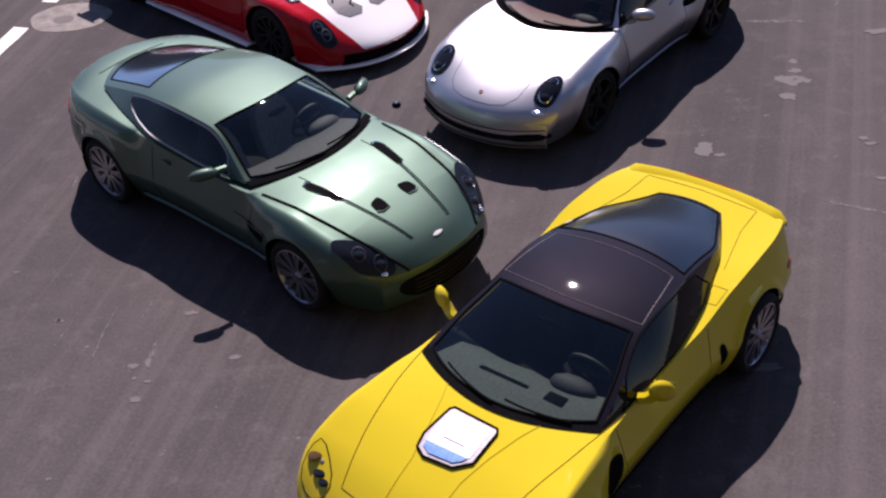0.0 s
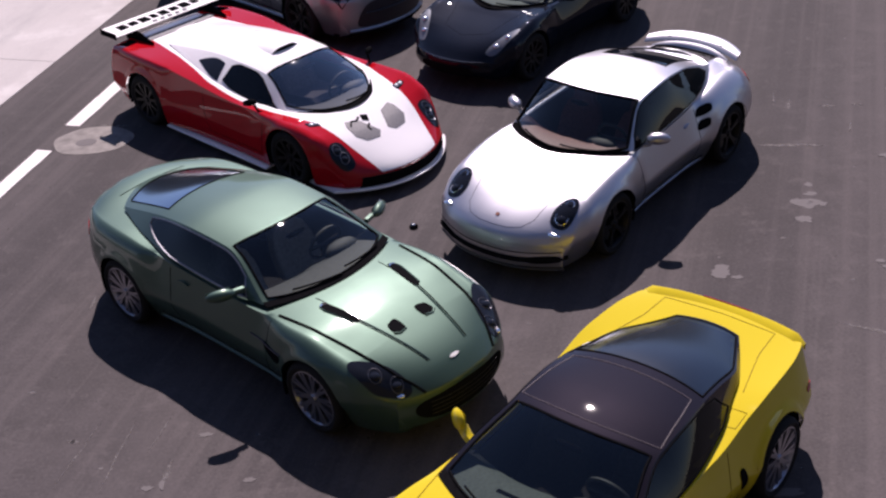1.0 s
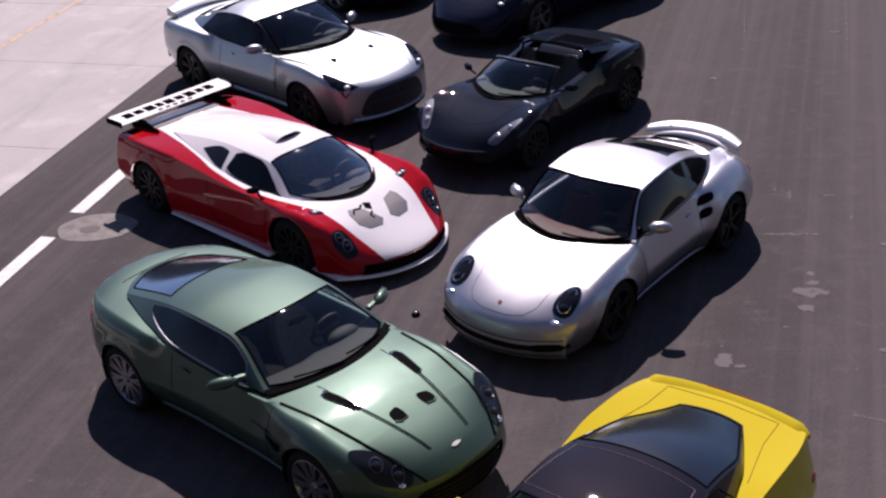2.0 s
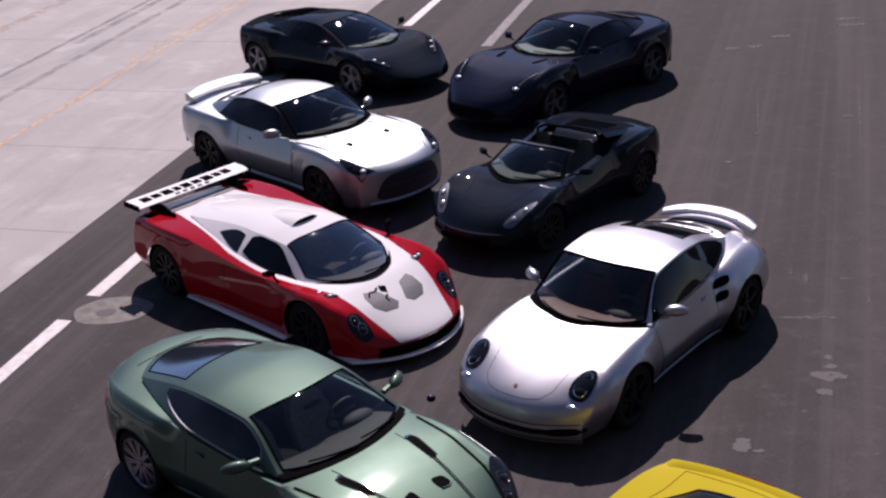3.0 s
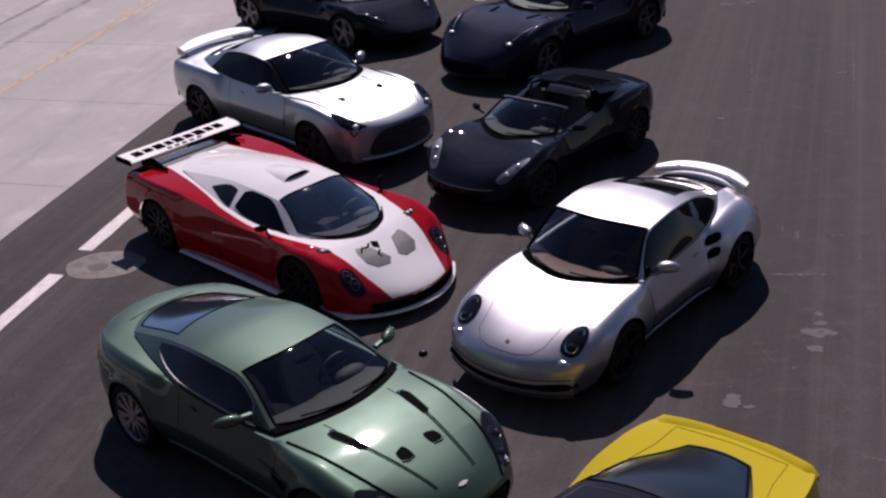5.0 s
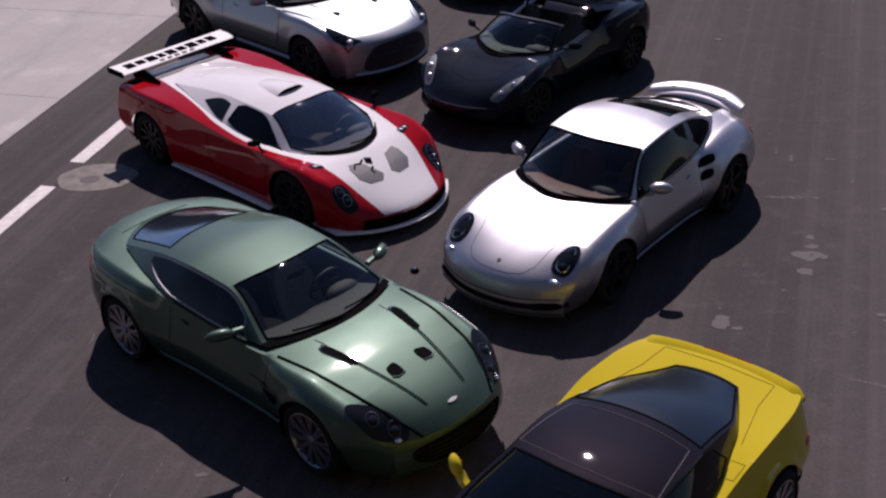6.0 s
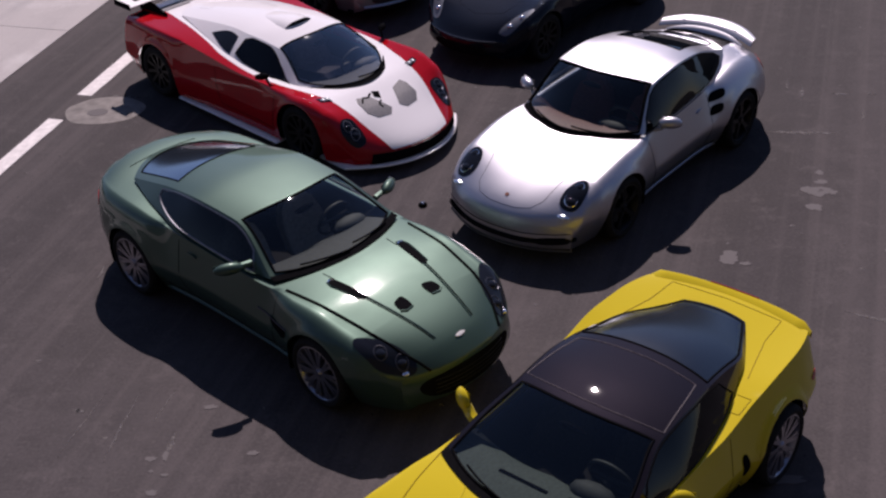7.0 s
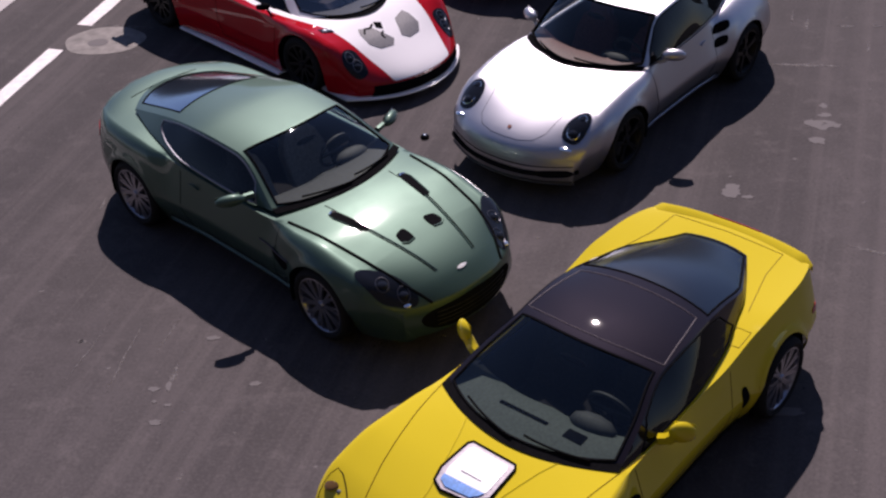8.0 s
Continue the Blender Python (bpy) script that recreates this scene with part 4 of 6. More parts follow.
# ---------------- silver rear-engined coupe ----------------
def silver_coupe():
    k = dict(centre=((1.04, 0.905), (0.33, 1.305), (-0.62, 1.295), (-1.72, 0.985)), mid=[(-0.2, 1.325)],
             corner_x=(0.68, 0.22, -0.60, -1.52),
             rail=[(0.68, 0.715, 0.885), (0.22, 0.585, 1.268), (-0.2, 0.58, 1.295), (-0.72, 0.54, 1.235), (-1.52, 0.47, 0.985)],
             belt=[(0.68, 0.73, 0.885), (0.1, 0.77, 0.89), (-0.6, 0.75, 0.92), (-1.1, 0.66, 0.955), (-1.52, 0.48, 0.985)],
             window=((0.61, -0.10), (-1.38, 0.26), (0.03, 0.95)), window_lo=[(0, 0.03), (0.7, 0.04), (0.88, 0.16), (1, 0.42)], window_hi=[(0, 0.80), (0.1, 0.93), (0.8, 0.94), (1, 0.80)], rear_glass=(0.72, 2.03, 2.88), screen_u=0.965, seal=0.018,
             dash=BROWN, seat=BROWN, dash_label="brown leather dashboard", seat_label="brown leather seat")
    c = dict(name="silver_coupe", paint=SILVER, xf=2.24, xr=-2.29, wb=2.43, rw=0.335, cabin=k, hole=cabin_hole(k), sweep=(0.32, 0.34), hood_p=2.6, zc=0.24, nose=(0.12, 0.10, 0.06), zmid=0.50, round=(2.6, 1.03, 2.1), sill=0.15,
             top=[(-2.29, 0.72), (-2.15, 0.83), (-1.8, 0.95), (-1.4, 0.97), (0.6, 0.90), (0.98, 0.90), (1.35, 0.83), (1.7, 0.74), (1.98, 0.64), (2.12, 0.57), (2.20, 0.51), (2.24, 0.44)],
             crest=[(-2.29, 0.68), (-2.05, 0.83), (-1.3, 0.93), (-0.5, 0.88), (0.4, 0.865), (1.0, 0.86), (1.45, 0.81), (1.75, 0.72), (2.0, 0.61), (2.14, 0.54), (2.24, 0.46)],
             wsh=[(-2.29, 0.52), (-1.9, 0.60), (-1.2, 0.68), (-0.6, 0.745), (0, 0.77), (1.0, 0.72), (1.5, 0.69), (1.9, 0.67), (2.24, 0.58)],
             wmax=[(-2.29, 0.80), (-1.9, 0.92), (-1.2, 0.955), (-0.4, 0.87), (0.4, 0.86), (1.18, 0.905), (1.7, 0.885), (2.24, 0.80)])
    car = Car(c, place(1.77, 13.25, -128.78), "silver rear-engined coupe with a tall rear wing on asphalt")
    # rims coloured near black, which puts the shade over the wheels into the paint
    car.wheels(5, RIM_BLACK, twin=True, rim_r=0.25, width=(0.24, 0.31))
    car.mirrors(0.40, 0.90, 0.965, SILVER, (0.08, 0.115, 0.065), stem=(0.05, -0.15, -0.10), stem_r=0.022)
    car.doors(0.62, -0.62, 0.30, (-0.42, 0.74))
    car.line("bonnet_seam", "z", [(0.86, 0.66), (1.23, 0.567), (1.746, 0.43), (1.98, 0.395), (2.09, 0.31), (2.14, 0.16), (2.15, 0.0)], 0.0025)
    car.drape("badge", "z", [(2.062, 0.012), (2.052, 0.018), (2.030, 0.017), (2.030, -0.017), (2.052, -0.018), (2.062, -0.012)], GOLD, 0.006, both=False)
    for h in car.drape("headlight", "z", [(1.956, 0.629), (1.923, 0.547), (1.800, 0.530), (1.669, 0.579), (1.620, 0.661), (1.669, 0.727), (1.800, 0.752), (1.915, 0.719)], LENS, 0.008, dome=0.02):
        s = 1 if h.data.vertices[0].co.y > 0 else -1
        for x, y, r in ((1.85, 0.64, 0.065), (1.71, 0.65, 0.045)):
            part("lamp", Geo().ball(car.on("z", x, y * s, -0.005), (r, r, 0.035)), LENS, h)
            part("lamp_bezel", Geo().tube([car.on("z", x + r * math.cos(a), y * s + r * math.sin(a), 0.016) for a in np.linspace(0, 6.283, 16, endpoint=False)], 0.006, 5, True), CHROME, h)
    car.line("headlight_ring", "z", [(1.956, 0.629), (1.923, 0.547), (1.800, 0.530), (1.669, 0.579), (1.620, 0.661), (1.669, 0.727), (1.800, 0.752), (1.915, 0.719)], 0.008, SILVER, loop=True)
    car.line("intake_band", "x", [(-0.76, 0.30), (-0.3, 0.28), (0.3, 0.28), (0.76, 0.30)], 0.030, MESH, both=False)
    car.line("bumper_seam", "x", [(-0.74, 0.375), (-0.3, 0.355), (0.3, 0.355), (0.74, 0.375)], 0.006, TRIM, both=False)
    car.drape("corner_intake", "x", [(0.46, 0.25), (0.46, 0.315), (0.70, 0.335), (0.72, 0.27)], MESH, 0.006)
    car.line("front_lip", "x", [(-0.74, 0.20), (0, 0.19), (0.74, 0.20)], 0.014, GRILLE_GREY, both=False)
    for poly in ([(-0.60, 0.62), (-0.65, 0.70), (-0.80, 0.70), (-0.77, 0.62)], [(-0.63, 0.755), (-0.68, 0.835), (-0.87, 0.84), (-0.84, 0.765)]):
        car.drape("side_intake", "y", poly, MESH, 0.006)
    for s in (1, -1):
        part("running_lamp", Geo().ball(car.on("z", 2.005, 0.64 * s, 0.0), (0.04, 0.075, 0.022)), CHROME, car.root)
    car.drape("fuel_flap", "y", [(0.90, 0.74), (1.0, 0.78), (1.1, 0.74), (1.0, 0.70)], SILVER, 0.005)
    car.drape("tail_lamp", "y", [(-1.94, 0.66), (-1.86, 0.77), (-2.05, 0.77), (-2.16, 0.70), (-2.10, 0.64)], LENS_RED, 0.006)
    car.line("sill_gap", "y", [(-0.74, 0.25), (0.74, 0.25)], 0.008, TRIM)
    car.line("side_skirt", "y", [(-0.78, 0.185), (0.78, 0.185)], 0.015, SILVER)
    # two-tier rear wing on its posts, and slots in the engine lid
    rear_wing(car, -2.17, 0.962, 0.61, 0.20, SILVER, bend_=0.16, plate=False)
    rear_wing(car, -2.05, 0.895, 0.50, 0.09, SILVER, bend_=0.12, plate=False, name="lower_wing")
    for s in (1, -1):
        part("wing_post", Geo().tube([(-2.02, s * 0.34, 0.84), (-2.12, s * 0.34, 0.955)], 0.05, 8), SILVER, car.root)
    for kx in range(5):
        x = -1.66 - 0.06 * kx
        car.line("lid_slot", "z", [(x, -0.40), (x, 0.40)], 0.013, MESH, both=False)
    return car


def rear_wing(car, x, z, half, chord, material, bend_=0.12, plate=True, name="rear_wing", tilt=0.05, droop=0.05):
    """A wing section swept across the car, its tips bent back and down."""
    prof = [(0.5, 0.0), (0.35, 0.022), (0.1, 0.032), (-0.25, 0.028), (-0.5, 0.012), (-0.5, 0.0), (-0.2, -0.012), (0.2, -0.014), (0.42, -0.012)]
    rows = []
    for u in np.linspace(-1, 1, 25):
        k = 1 - 0.35 * abs(u) ** 4
        rows.append([(x + bend_ * u * u + chord * k * px, u * half, z + pz * k * 1.2 + tilt * (-px) - droop * abs(u) ** 3) for px, pz in prof])
    g = Geo().grid(rows, close=True)
    o, m = len(g.v), len(prof)
    g.f += [tuple(range(m)), tuple(range(o - m, o))]
    return part(name, g, material, car.root, "rear wing across the tail")


# ---------------- yellow coupe ----------------
def yellow_coupe():
    k = dict(centre=((0.96, 0.912), (0.05, 1.215), (-0.72, 1.235), (-1.88, 0.985)), mid=[(-0.35, 1.245)],
             corner_x=(0.72, -0.02, -0.66, -1.83),
             rail=[(0.72, 0.755, 0.905), (0.42, 0.705, 1.02), (-0.02, 0.605, 1.17), (-0.35, 0.605, 1.195), (-0.66, 0.585, 1.18), (-1.0, 0.553, 1.12), (-1.26, 0.535, 1.06), (-1.33, 0.515, 1.045), (-1.45, 0.456, 1.025), (-1.58, 0.393, 1.008), (-1.83, 0.27, 0.985)],
             belt=[(0.72, 0.765, 0.88), (0.4, 0.785, 0.885), (-0.1, 0.79, 0.895), (-0.7, 0.72, 0.94), (-1.1, 0.61, 0.98), (-1.28, 0.56, 0.985), (-1.36, 0.525, 0.985), (-1.46, 0.475, 0.985), (-1.58, 0.415, 0.985), (-1.83, 0.28, 0.985)],
             window=((0.52, -0.20), (-0.98, 0.18), (0.04, 0.94)), screen_round=(0.03, 0.02), dash_len=0.5, roof_paint=ROOF_BLACK, pillar_paint=ROOF_BLACK, side_paint=ROOF_BLACK, front_paint=ROOF_BLACK, rear_paint=ROOF_BLACK,
             roof_label="black removable roof panel", hatch=GLASS_HATCH, rear_glass=(0.94, 2.05, 2.97), dash=DASH_GREY, dash_label="grey green dashboard top", glass=GLASS_DARK)
    c = dict(name="yellow_coupe", paint=YELLOW, xf=2.27, xr=-2.20, wb=2.685, rw=0.345, cabin=k, hole=cabin_hole(k), sweep=(0.15, 0.12), flare=0.028, tuck=0.12, hood_p=3.0, round=(2.2, 1.03, 1.05), zmid=0.52,
             nose=(0.14, 0.3, 0.12),
             top=[(-2.20, 0.93), (-2.12, 0.975), (-1.8, 0.965), (0.5, 0.90), (0.92, 0.895), (1.3, 0.86), (1.75, 0.76), (2.05, 0.62), (2.27, 0.46)],
             crest=[(-2.20, 0.91), (-2.08, 0.96), (-1.34, 0.985), (-0.6, 0.90), (0.3, 0.87), (1.0, 0.885), (1.35, 0.88), (1.75, 0.81), (2.05, 0.69), (2.27, 0.52)],
             wsh=[(-2.20, 0.69), (-2.0, 0.75), (-1.64, 0.80), (-1.2, 0.815), (-0.9, 0.805), (-0.53, 0.81), (-0.3, 0.80), (0.4, 0.80), (0.8, 0.815), (1.2, 0.855), (1.5, 0.895), (1.8, 0.905), (2.0, 0.875), (2.27, 0.76)],
             wmax=[(-2.20, 0.84), (-1.8, 0.90), (-1.34, 0.92), (-0.4, 0.875), (0.4, 0.88), (1.34, 0.955), (1.9, 0.965), (2.27, 0.87)])
    car = Car(c, place(0.87, 7.531, -129.72), "bright yellow coupe with black roof and a bonnet window")
    car.wheels(10, RIM, rim_r=0.265, twin=True, width=(0.27, 0.32), out=0.03)
    car.mirrors(0.27, 0.945, 0.985, YELLOW, (0.060, 0.085, 0.088), stem=(0.05, -0.15, -0.11), stem_r=0.045)
    car.doors(0.62, -0.62, 0.30, (None, None), SEAM_YELLOW)
    car.line("bonnet_seam", "z", [(0.52, 0.80), (1.1, 0.72), (1.6, 0.62), (1.98, 0.52), (2.04, 0.0)], 0.004, SEAM_YELLOW)
    car.line("bonnet_crease", "z", [(0.87, 0.42), (1.09, 0.336), (1.35, 0.262), (1.6, 0.205), (1.95, 0.19)], 0.018, YELLOW, off=-0.012)
    # window in the bonnet: black frame, white cover below, blue lower edge, small marks
    outline = [(1.12, 0.165), (1.11, -0.20), (1.14, -0.225), (1.40, -0.25), (1.51, -0.225), (1.555, -0.14), (1.535, 0.09), (1.44, 0.195), (1.16, 0.19)]
    w = car.drape("bonnet_window", "z", outline, PINK_MARK, 0.010, both=False, smoothed=False, label="framed window in the bonnet over the engine")[0]
    sc = lambda f, cx=1.32, cy=-0.02: [(cx + (x - cx) * f, cy + (y - cy) * f) for x, y in outline]
    car.line("window_frame", "z", outline, 0.010, TRIM, both=False, loop=True, off=0.010, parent=w)
    car.drape("engine_cover", "z", sc(0.80), WHITE_PLATE, 0.014, both=False, smoothed=False, parent=w, label="white engine cover")
    car.drape("blue_band", "z", [(1.43, 0.14), (1.44, -0.195), (1.485, -0.19), (1.52, -0.125), (1.505, 0.07), (1.465, 0.12)], BLUE_PLATE, 0.018, both=False, smoothed=False, parent=w)
    car.line("engine_mark", "z", [(1.36, -0.11), (1.36, 0.06)], 0.004, PINK_MARK, both=False, off=0.016, parent=w)
    # lamps under clear covers with yellow inside
    eye = [(1.79, 0.855), (1.845, 0.876), (1.91, 0.880), (1.98, 0.870), (2.04, 0.836), (2.09, 0.764), (2.11, 0.69), (2.08, 0.615), (2.01, 0.602), (1.942, 0.638), (1.863, 0.721), (1.806, 0.797)]
    for h in car.drape("headlight", "z", eye, YELLOW, 0.004):
        s = 1 if h.data.vertices[0].co.y > 0 else -1
        part("lamp_shroud", Geo().ball(car.on("z", 1.885, 0.820 * s, -0.006), (0.075, 0.056, 0.016)), LAMP_BOWL, h, "brown lamp shroud")
        for x, y, r in ((1.965, 0.725, 0.052), (2.000, 0.660, 0.046)):
            part("lamp", Geo().ball(car.on("z", x, y * s, -0.006), (r, r, 0.018)), LENS, h)
        # small clear bead added to stand for a glint, not a third bulb
        part("lamp", Geo().ball(car.on("z", 1.905, 0.748 * s, -0.004), (0.020, 0.020, 0.014)), LENS_CLEAR, h)
    car.line("headlight_ring", "z", eye, 0.006, TRIM, loop=True)
    car.drape("grille", "x", [(-0.40, 0.28), (-0.40, 0.36), (0.40, 0.36), (0.40, 0.28)], MESH, 0.004, both=False)
    car.drape("lower_intake", "x", [(0.50, 0.24), (0.50, 0.34), (0.74, 0.36), (0.74, 0.26)], MESH, 0.004)
    car.drape("side_vent", "y", [(0.92, 0.46), (0.86, 0.74), (0.66, 0.66), (0.72, 0.50)], MESH, 0.006)
    car.drape("rear_side_vent", "y", [(-0.77, 0.43), (-0.74, 0.60), (-0.80, 0.61), (-0.84, 0.45)], MESH, 0.006)
    car.drape("marker_lamp", "y", [(-1.92, 0.60), (-1.92, 0.64), (-2.02, 0.64), (-2.02, 0.60)], LENS_RED, 0.006)
    car.line("fuel_flap", "z", [(-0.80, 0.67), (-0.82, 0.775), (-1.0, 0.775), (-1.0, 0.655)], 0.003, SEAM_YELLOW, both=False, loop=True)
    car.line("sill_trim", "y", [(-0.88, 0.20), (0.88, 0.20)], 0.022, TRIM)
    car.line("hatch_seam", "z", [(-1.2, 0.64), (-1.7, 0.52), (-2.02, 0.50), (-2.05, 0.0)], 0.0035, SEAM_YELLOW)
    # full-width lip on the tail
    rows = []
    for u in np.linspace(-1, 1, 21):
        y = 0.74 * u
        x = -2.14 + 0.10 * u * u
        p = car.on("z", x, y, 0)
        z = p.z if p else 0.95
        rows.append([(x + 0.10, y, z - 0.02), (x + 0.06, y, z + 0.008), (x, y, z + 0.040), (x - 0.035, y, z + 0.042), (x - 0.04, y, z - 0.03)])
    lip = part("tail_spoiler", Geo().grid(rows), YELLOW, car.root)
    part("spoiler_seam", Geo().tube([(r[1][0] + 0.010, r[1][1], r[1][2] - 0.004) for r in rows[2:-2]], 0.005, 5), SEAM_YELLOW, lip)
    part("brake_light", Geo().tube([(r[3][0] - 0.004, r[3][1], r[3][2] + 0.001) for r in rows[7:-7]], 0.006, 5), LENS_RED, lip)
    for y in (0.30, 0.52):
        car.drape("tail_lamp", "x", [(y - 0.08, 0.74), (y, 0.82), (y + 0.08, 0.74), (y, 0.66)], LENS_RED, 0.008, sign=-1)
    for nm, pts in (("roof_front_seam", [car.top_at(u, 1.06) for u in np.linspace(-0.97, 0.97, 25)]), ("roof_rear_seam", [car.top_at(u, 1.93) for u in np.linspace(-0.86, 0.86, 25)])):
        part(nm, Geo().tube([(x, y, z + 0.001) for x, y, z in pts], 0.004, 5), SEAM, car.root)
    for s in (1, -1):
        part("roof_side_seam", Geo().tube([car.top_at(s * lerp(0.97, 0.86, t), lerp(1.06, 1.93, t)) for t in np.linspace(0, 1, 14)], 0.005, 5), SEAM, car.root)
    # dark outlets let into the dashboard top
    for nm, pts in (("dash_strip", [(0.66, -0.30), (0.70, -0.30), (0.70, 0.12), (0.66, 0.12)]), ("dash_speaker", [(0.62, 0.26), (0.72, 0.26), (0.72, 0.42), (0.62, 0.42)])):
        part(nm, Geo().box(pts[0][0], pts[1][0], pts[0][1], pts[2][1], 0.875, 0.915, 0.008), MESH, car.root, "dark outlet in the dashboard")
    # gear: shoulder hoop and bags seen through the glass
    g = Geo().tube([(-0.62, -0.55, 0.85), (-0.66, -0.5, 1.12), (-0.68, 0, 1.17), (-0.66, 0.5, 1.12), (-0.62, 0.55, 0.85)], 0.035, 8)
    part("roll_bar", g, TRIM, car.root)
    return car


# ---------------- bright silver grand tourer with a boot spoiler ----------------
def silver_tourer():
    k = dict(centre=((1.02, 0.985), (0.10, 1.352), (-0.80, 1.36), (-1.80, 1.065)), mid=[(-0.40, 1.388)],
             corner_x=(0.66, 0.03, -0.76, -1.62),
             rail=[(0.66, 0.745, 0.96), (0.03, 0.615, 1.315), (-0.35, 0.60, 1.335), (-0.76, 0.57, 1.30), (-1.62, 0.58, 1.045)],
             belt=[(0.66, 0.76, 0.95), (0.1, 0.82, 0.95), (-0.6, 0.82, 0.975), (-1.1, 0.77, 1.01), (-1.62, 0.59, 1.045)],
             window=((0.46, -0.26), (-1.20, 0.22), (0.03, 0.95)), pillar_paint=ROOF_BLACK, front_paint=ROOF_BLACK, rear_glass=(0.84, 2.10, 2.90), seal=0.016)
    c = dict(name="silver_tourer", paint=SILVER_B, xf=2.40, xr=-2.34, wb=2.78, rw=0.355, cabin=k, hole=cabin_hole(k), sweep=(0.30, 0.14), round=(3.4, 1.05), zmid=0.62, nose=(0.20, 0.14, 0.06), rise=0.14,
             top=[(-2.30, 0.98), (-2.22, 1.04), (-1.9, 1.06), (-1.5, 1.04), (0.7, 0.97), (1.02, 0.97), (1.4, 0.935), (1.9, 0.85), (2.2, 0.81), (2.40, 0.74)],
             crest=[(-2.30, 0.95), (-2.1, 1.01), (-1.4, 1.01), (-0.5, 0.95), (0.5, 0.935), (1.3, 0.945), (1.8, 0.88), (2.15, 0.79), (2.40, 0.72)],
             wsh=[(-2.30, 0.72), (-1.4, 0.82), (-0.3, 0.80), (0.6, 0.80), (1.4, 0.82), (1.9, 0.80), (2.40, 0.74)],
             wmax=[(-2.30, 0.85), (-1.9, 0.92), (-1.39, 0.95), (-0.4, 0.91), (0.5, 0.91), (1.39, 0.948), (2.0, 0.925), (2.40, 0.87)])
    car = Car(c, place(-2.229, 19.832, -46.44), "bright silver two-door grand tourer with black wheels and rear spoiler")
    car.wheels(7, RIM_BLACK, rim_r=0.262, twin=True)
    car.mirrors(0.40, 0.96, 1.04, SILVER_B, (0.08, 0.12, 0.07))
    car.doors(0.72, -0.62, 0.32, (-0.36, 0.80))
    # seam drawn thick to take in the shade beside the raised bonnet
    car.line("bonnet_seam", "z", [(0.80, 0.80), (1.2, 0.775), (1.62, 0.75)], 0.016)
    car.line("bonnet_edge", "z", [(1.62, 0.75), (1.98, 0.60), (2.18, 0.50)], 0.006)
    car.line("bonnet_crease", "z", [(1.0, 0.44), (1.6, 0.40), (2.1, 0.34)], 0.012, SILVER_B)
    car.drape("bonnet_duct", "z", [(1.55, 0.36), (1.50, 0.40), (1.44, 0.40), (1.44, 0.34), (1.50, 0.32)], MESH, 0.008)
    for h in car.drape("headlight", "z", [(2.24, 0.56), (2.14, 0.63), (1.74, 0.79), (1.76, 0.86), (2.00, 0.87), (2.18, 0.78)], LENS, 0.006, smoothed=False):
        s = 1 if h.data.vertices[0].co.y > 0 else -1
        for x, y, r in ((2.14, 0.70, 0.05), (1.98, 0.79, 0.04)):
            part("lamp", Geo().ball(car.on("z", x, y * s, -0.006), (r, r, 0.03)), LENS_WHITE if x > 2 else LENS, h)
    car.drape("grille", "x", [(-0.56, 0.31), (-0.58, 0.44), (-0.44, 0.62), (-0.2, 0.665), (0.2, 0.665), (0.44, 0.62), (0.58, 0.44), (0.56, 0.31), (0.2, 0.29), (-0.2, 0.29)], GRILLE_GREY, 0.006, both=False)
    car.line("bumper_bar", "x", [(-0.48, 0.50), (0.48, 0.50)], 0.014, GRILLE_GREY, both=False, off=0.01)
    car.line("bumper_edge", "x", [(-0.70, 0.26), (0.70, 0.26)], 0.028, SILVER_B, both=False)
    car.drape("badge", "x", [(-0.05, 0.60), (0, 0.64), (0.05, 0.60), (0, 0.56)], CHROME, 0.012, both=False)
    car.line("wing_vent", "y", [(0.80, 0.82), (0.78, 0.66), (0.74, 0.50)], 0.008, MESH)
    car.line("front_lip", "x", [(-0.80, 0.20), (0, 0.20), (0.80, 0.20)], 0.022, TRIM, both=False)
    car.line("sill_gap", "y", [(-0.88, 0.30), (0.90, 0.30)], 0.010, TRIM)
    car.line("side_skirt", "y", [(-0.92, 0.22), (0.92, 0.22)], 0.026, SILVER_B)
    for y in (0.36, 0.62):
        car.drape("tail_lamp", "x", [(y - 0.09, 0.82), (y, 0.91), (y + 0.09, 0.82), (y, 0.73)], LENS_RED, 0.008, sign=-1)
    rear_wing(car, -2.14, 1.160, 0.70, 0.30, SILVER_B, bend_=0.08, droop=0.045)
    for s in (1, -1):
        part("wing_post", Geo().grid([[(-1.98 - 0.10 * q, s * (0.66 + 0.02 * r), 1.02 + 0.13 * q), (-2.22, s * (0.66 + 0.02 * r), 1.02 + 0.13 * q)] for r in (-1, 1) for q in ((0, 1) if r < 0 else (1, 0))]), SILVER_B, car.root)
    return car


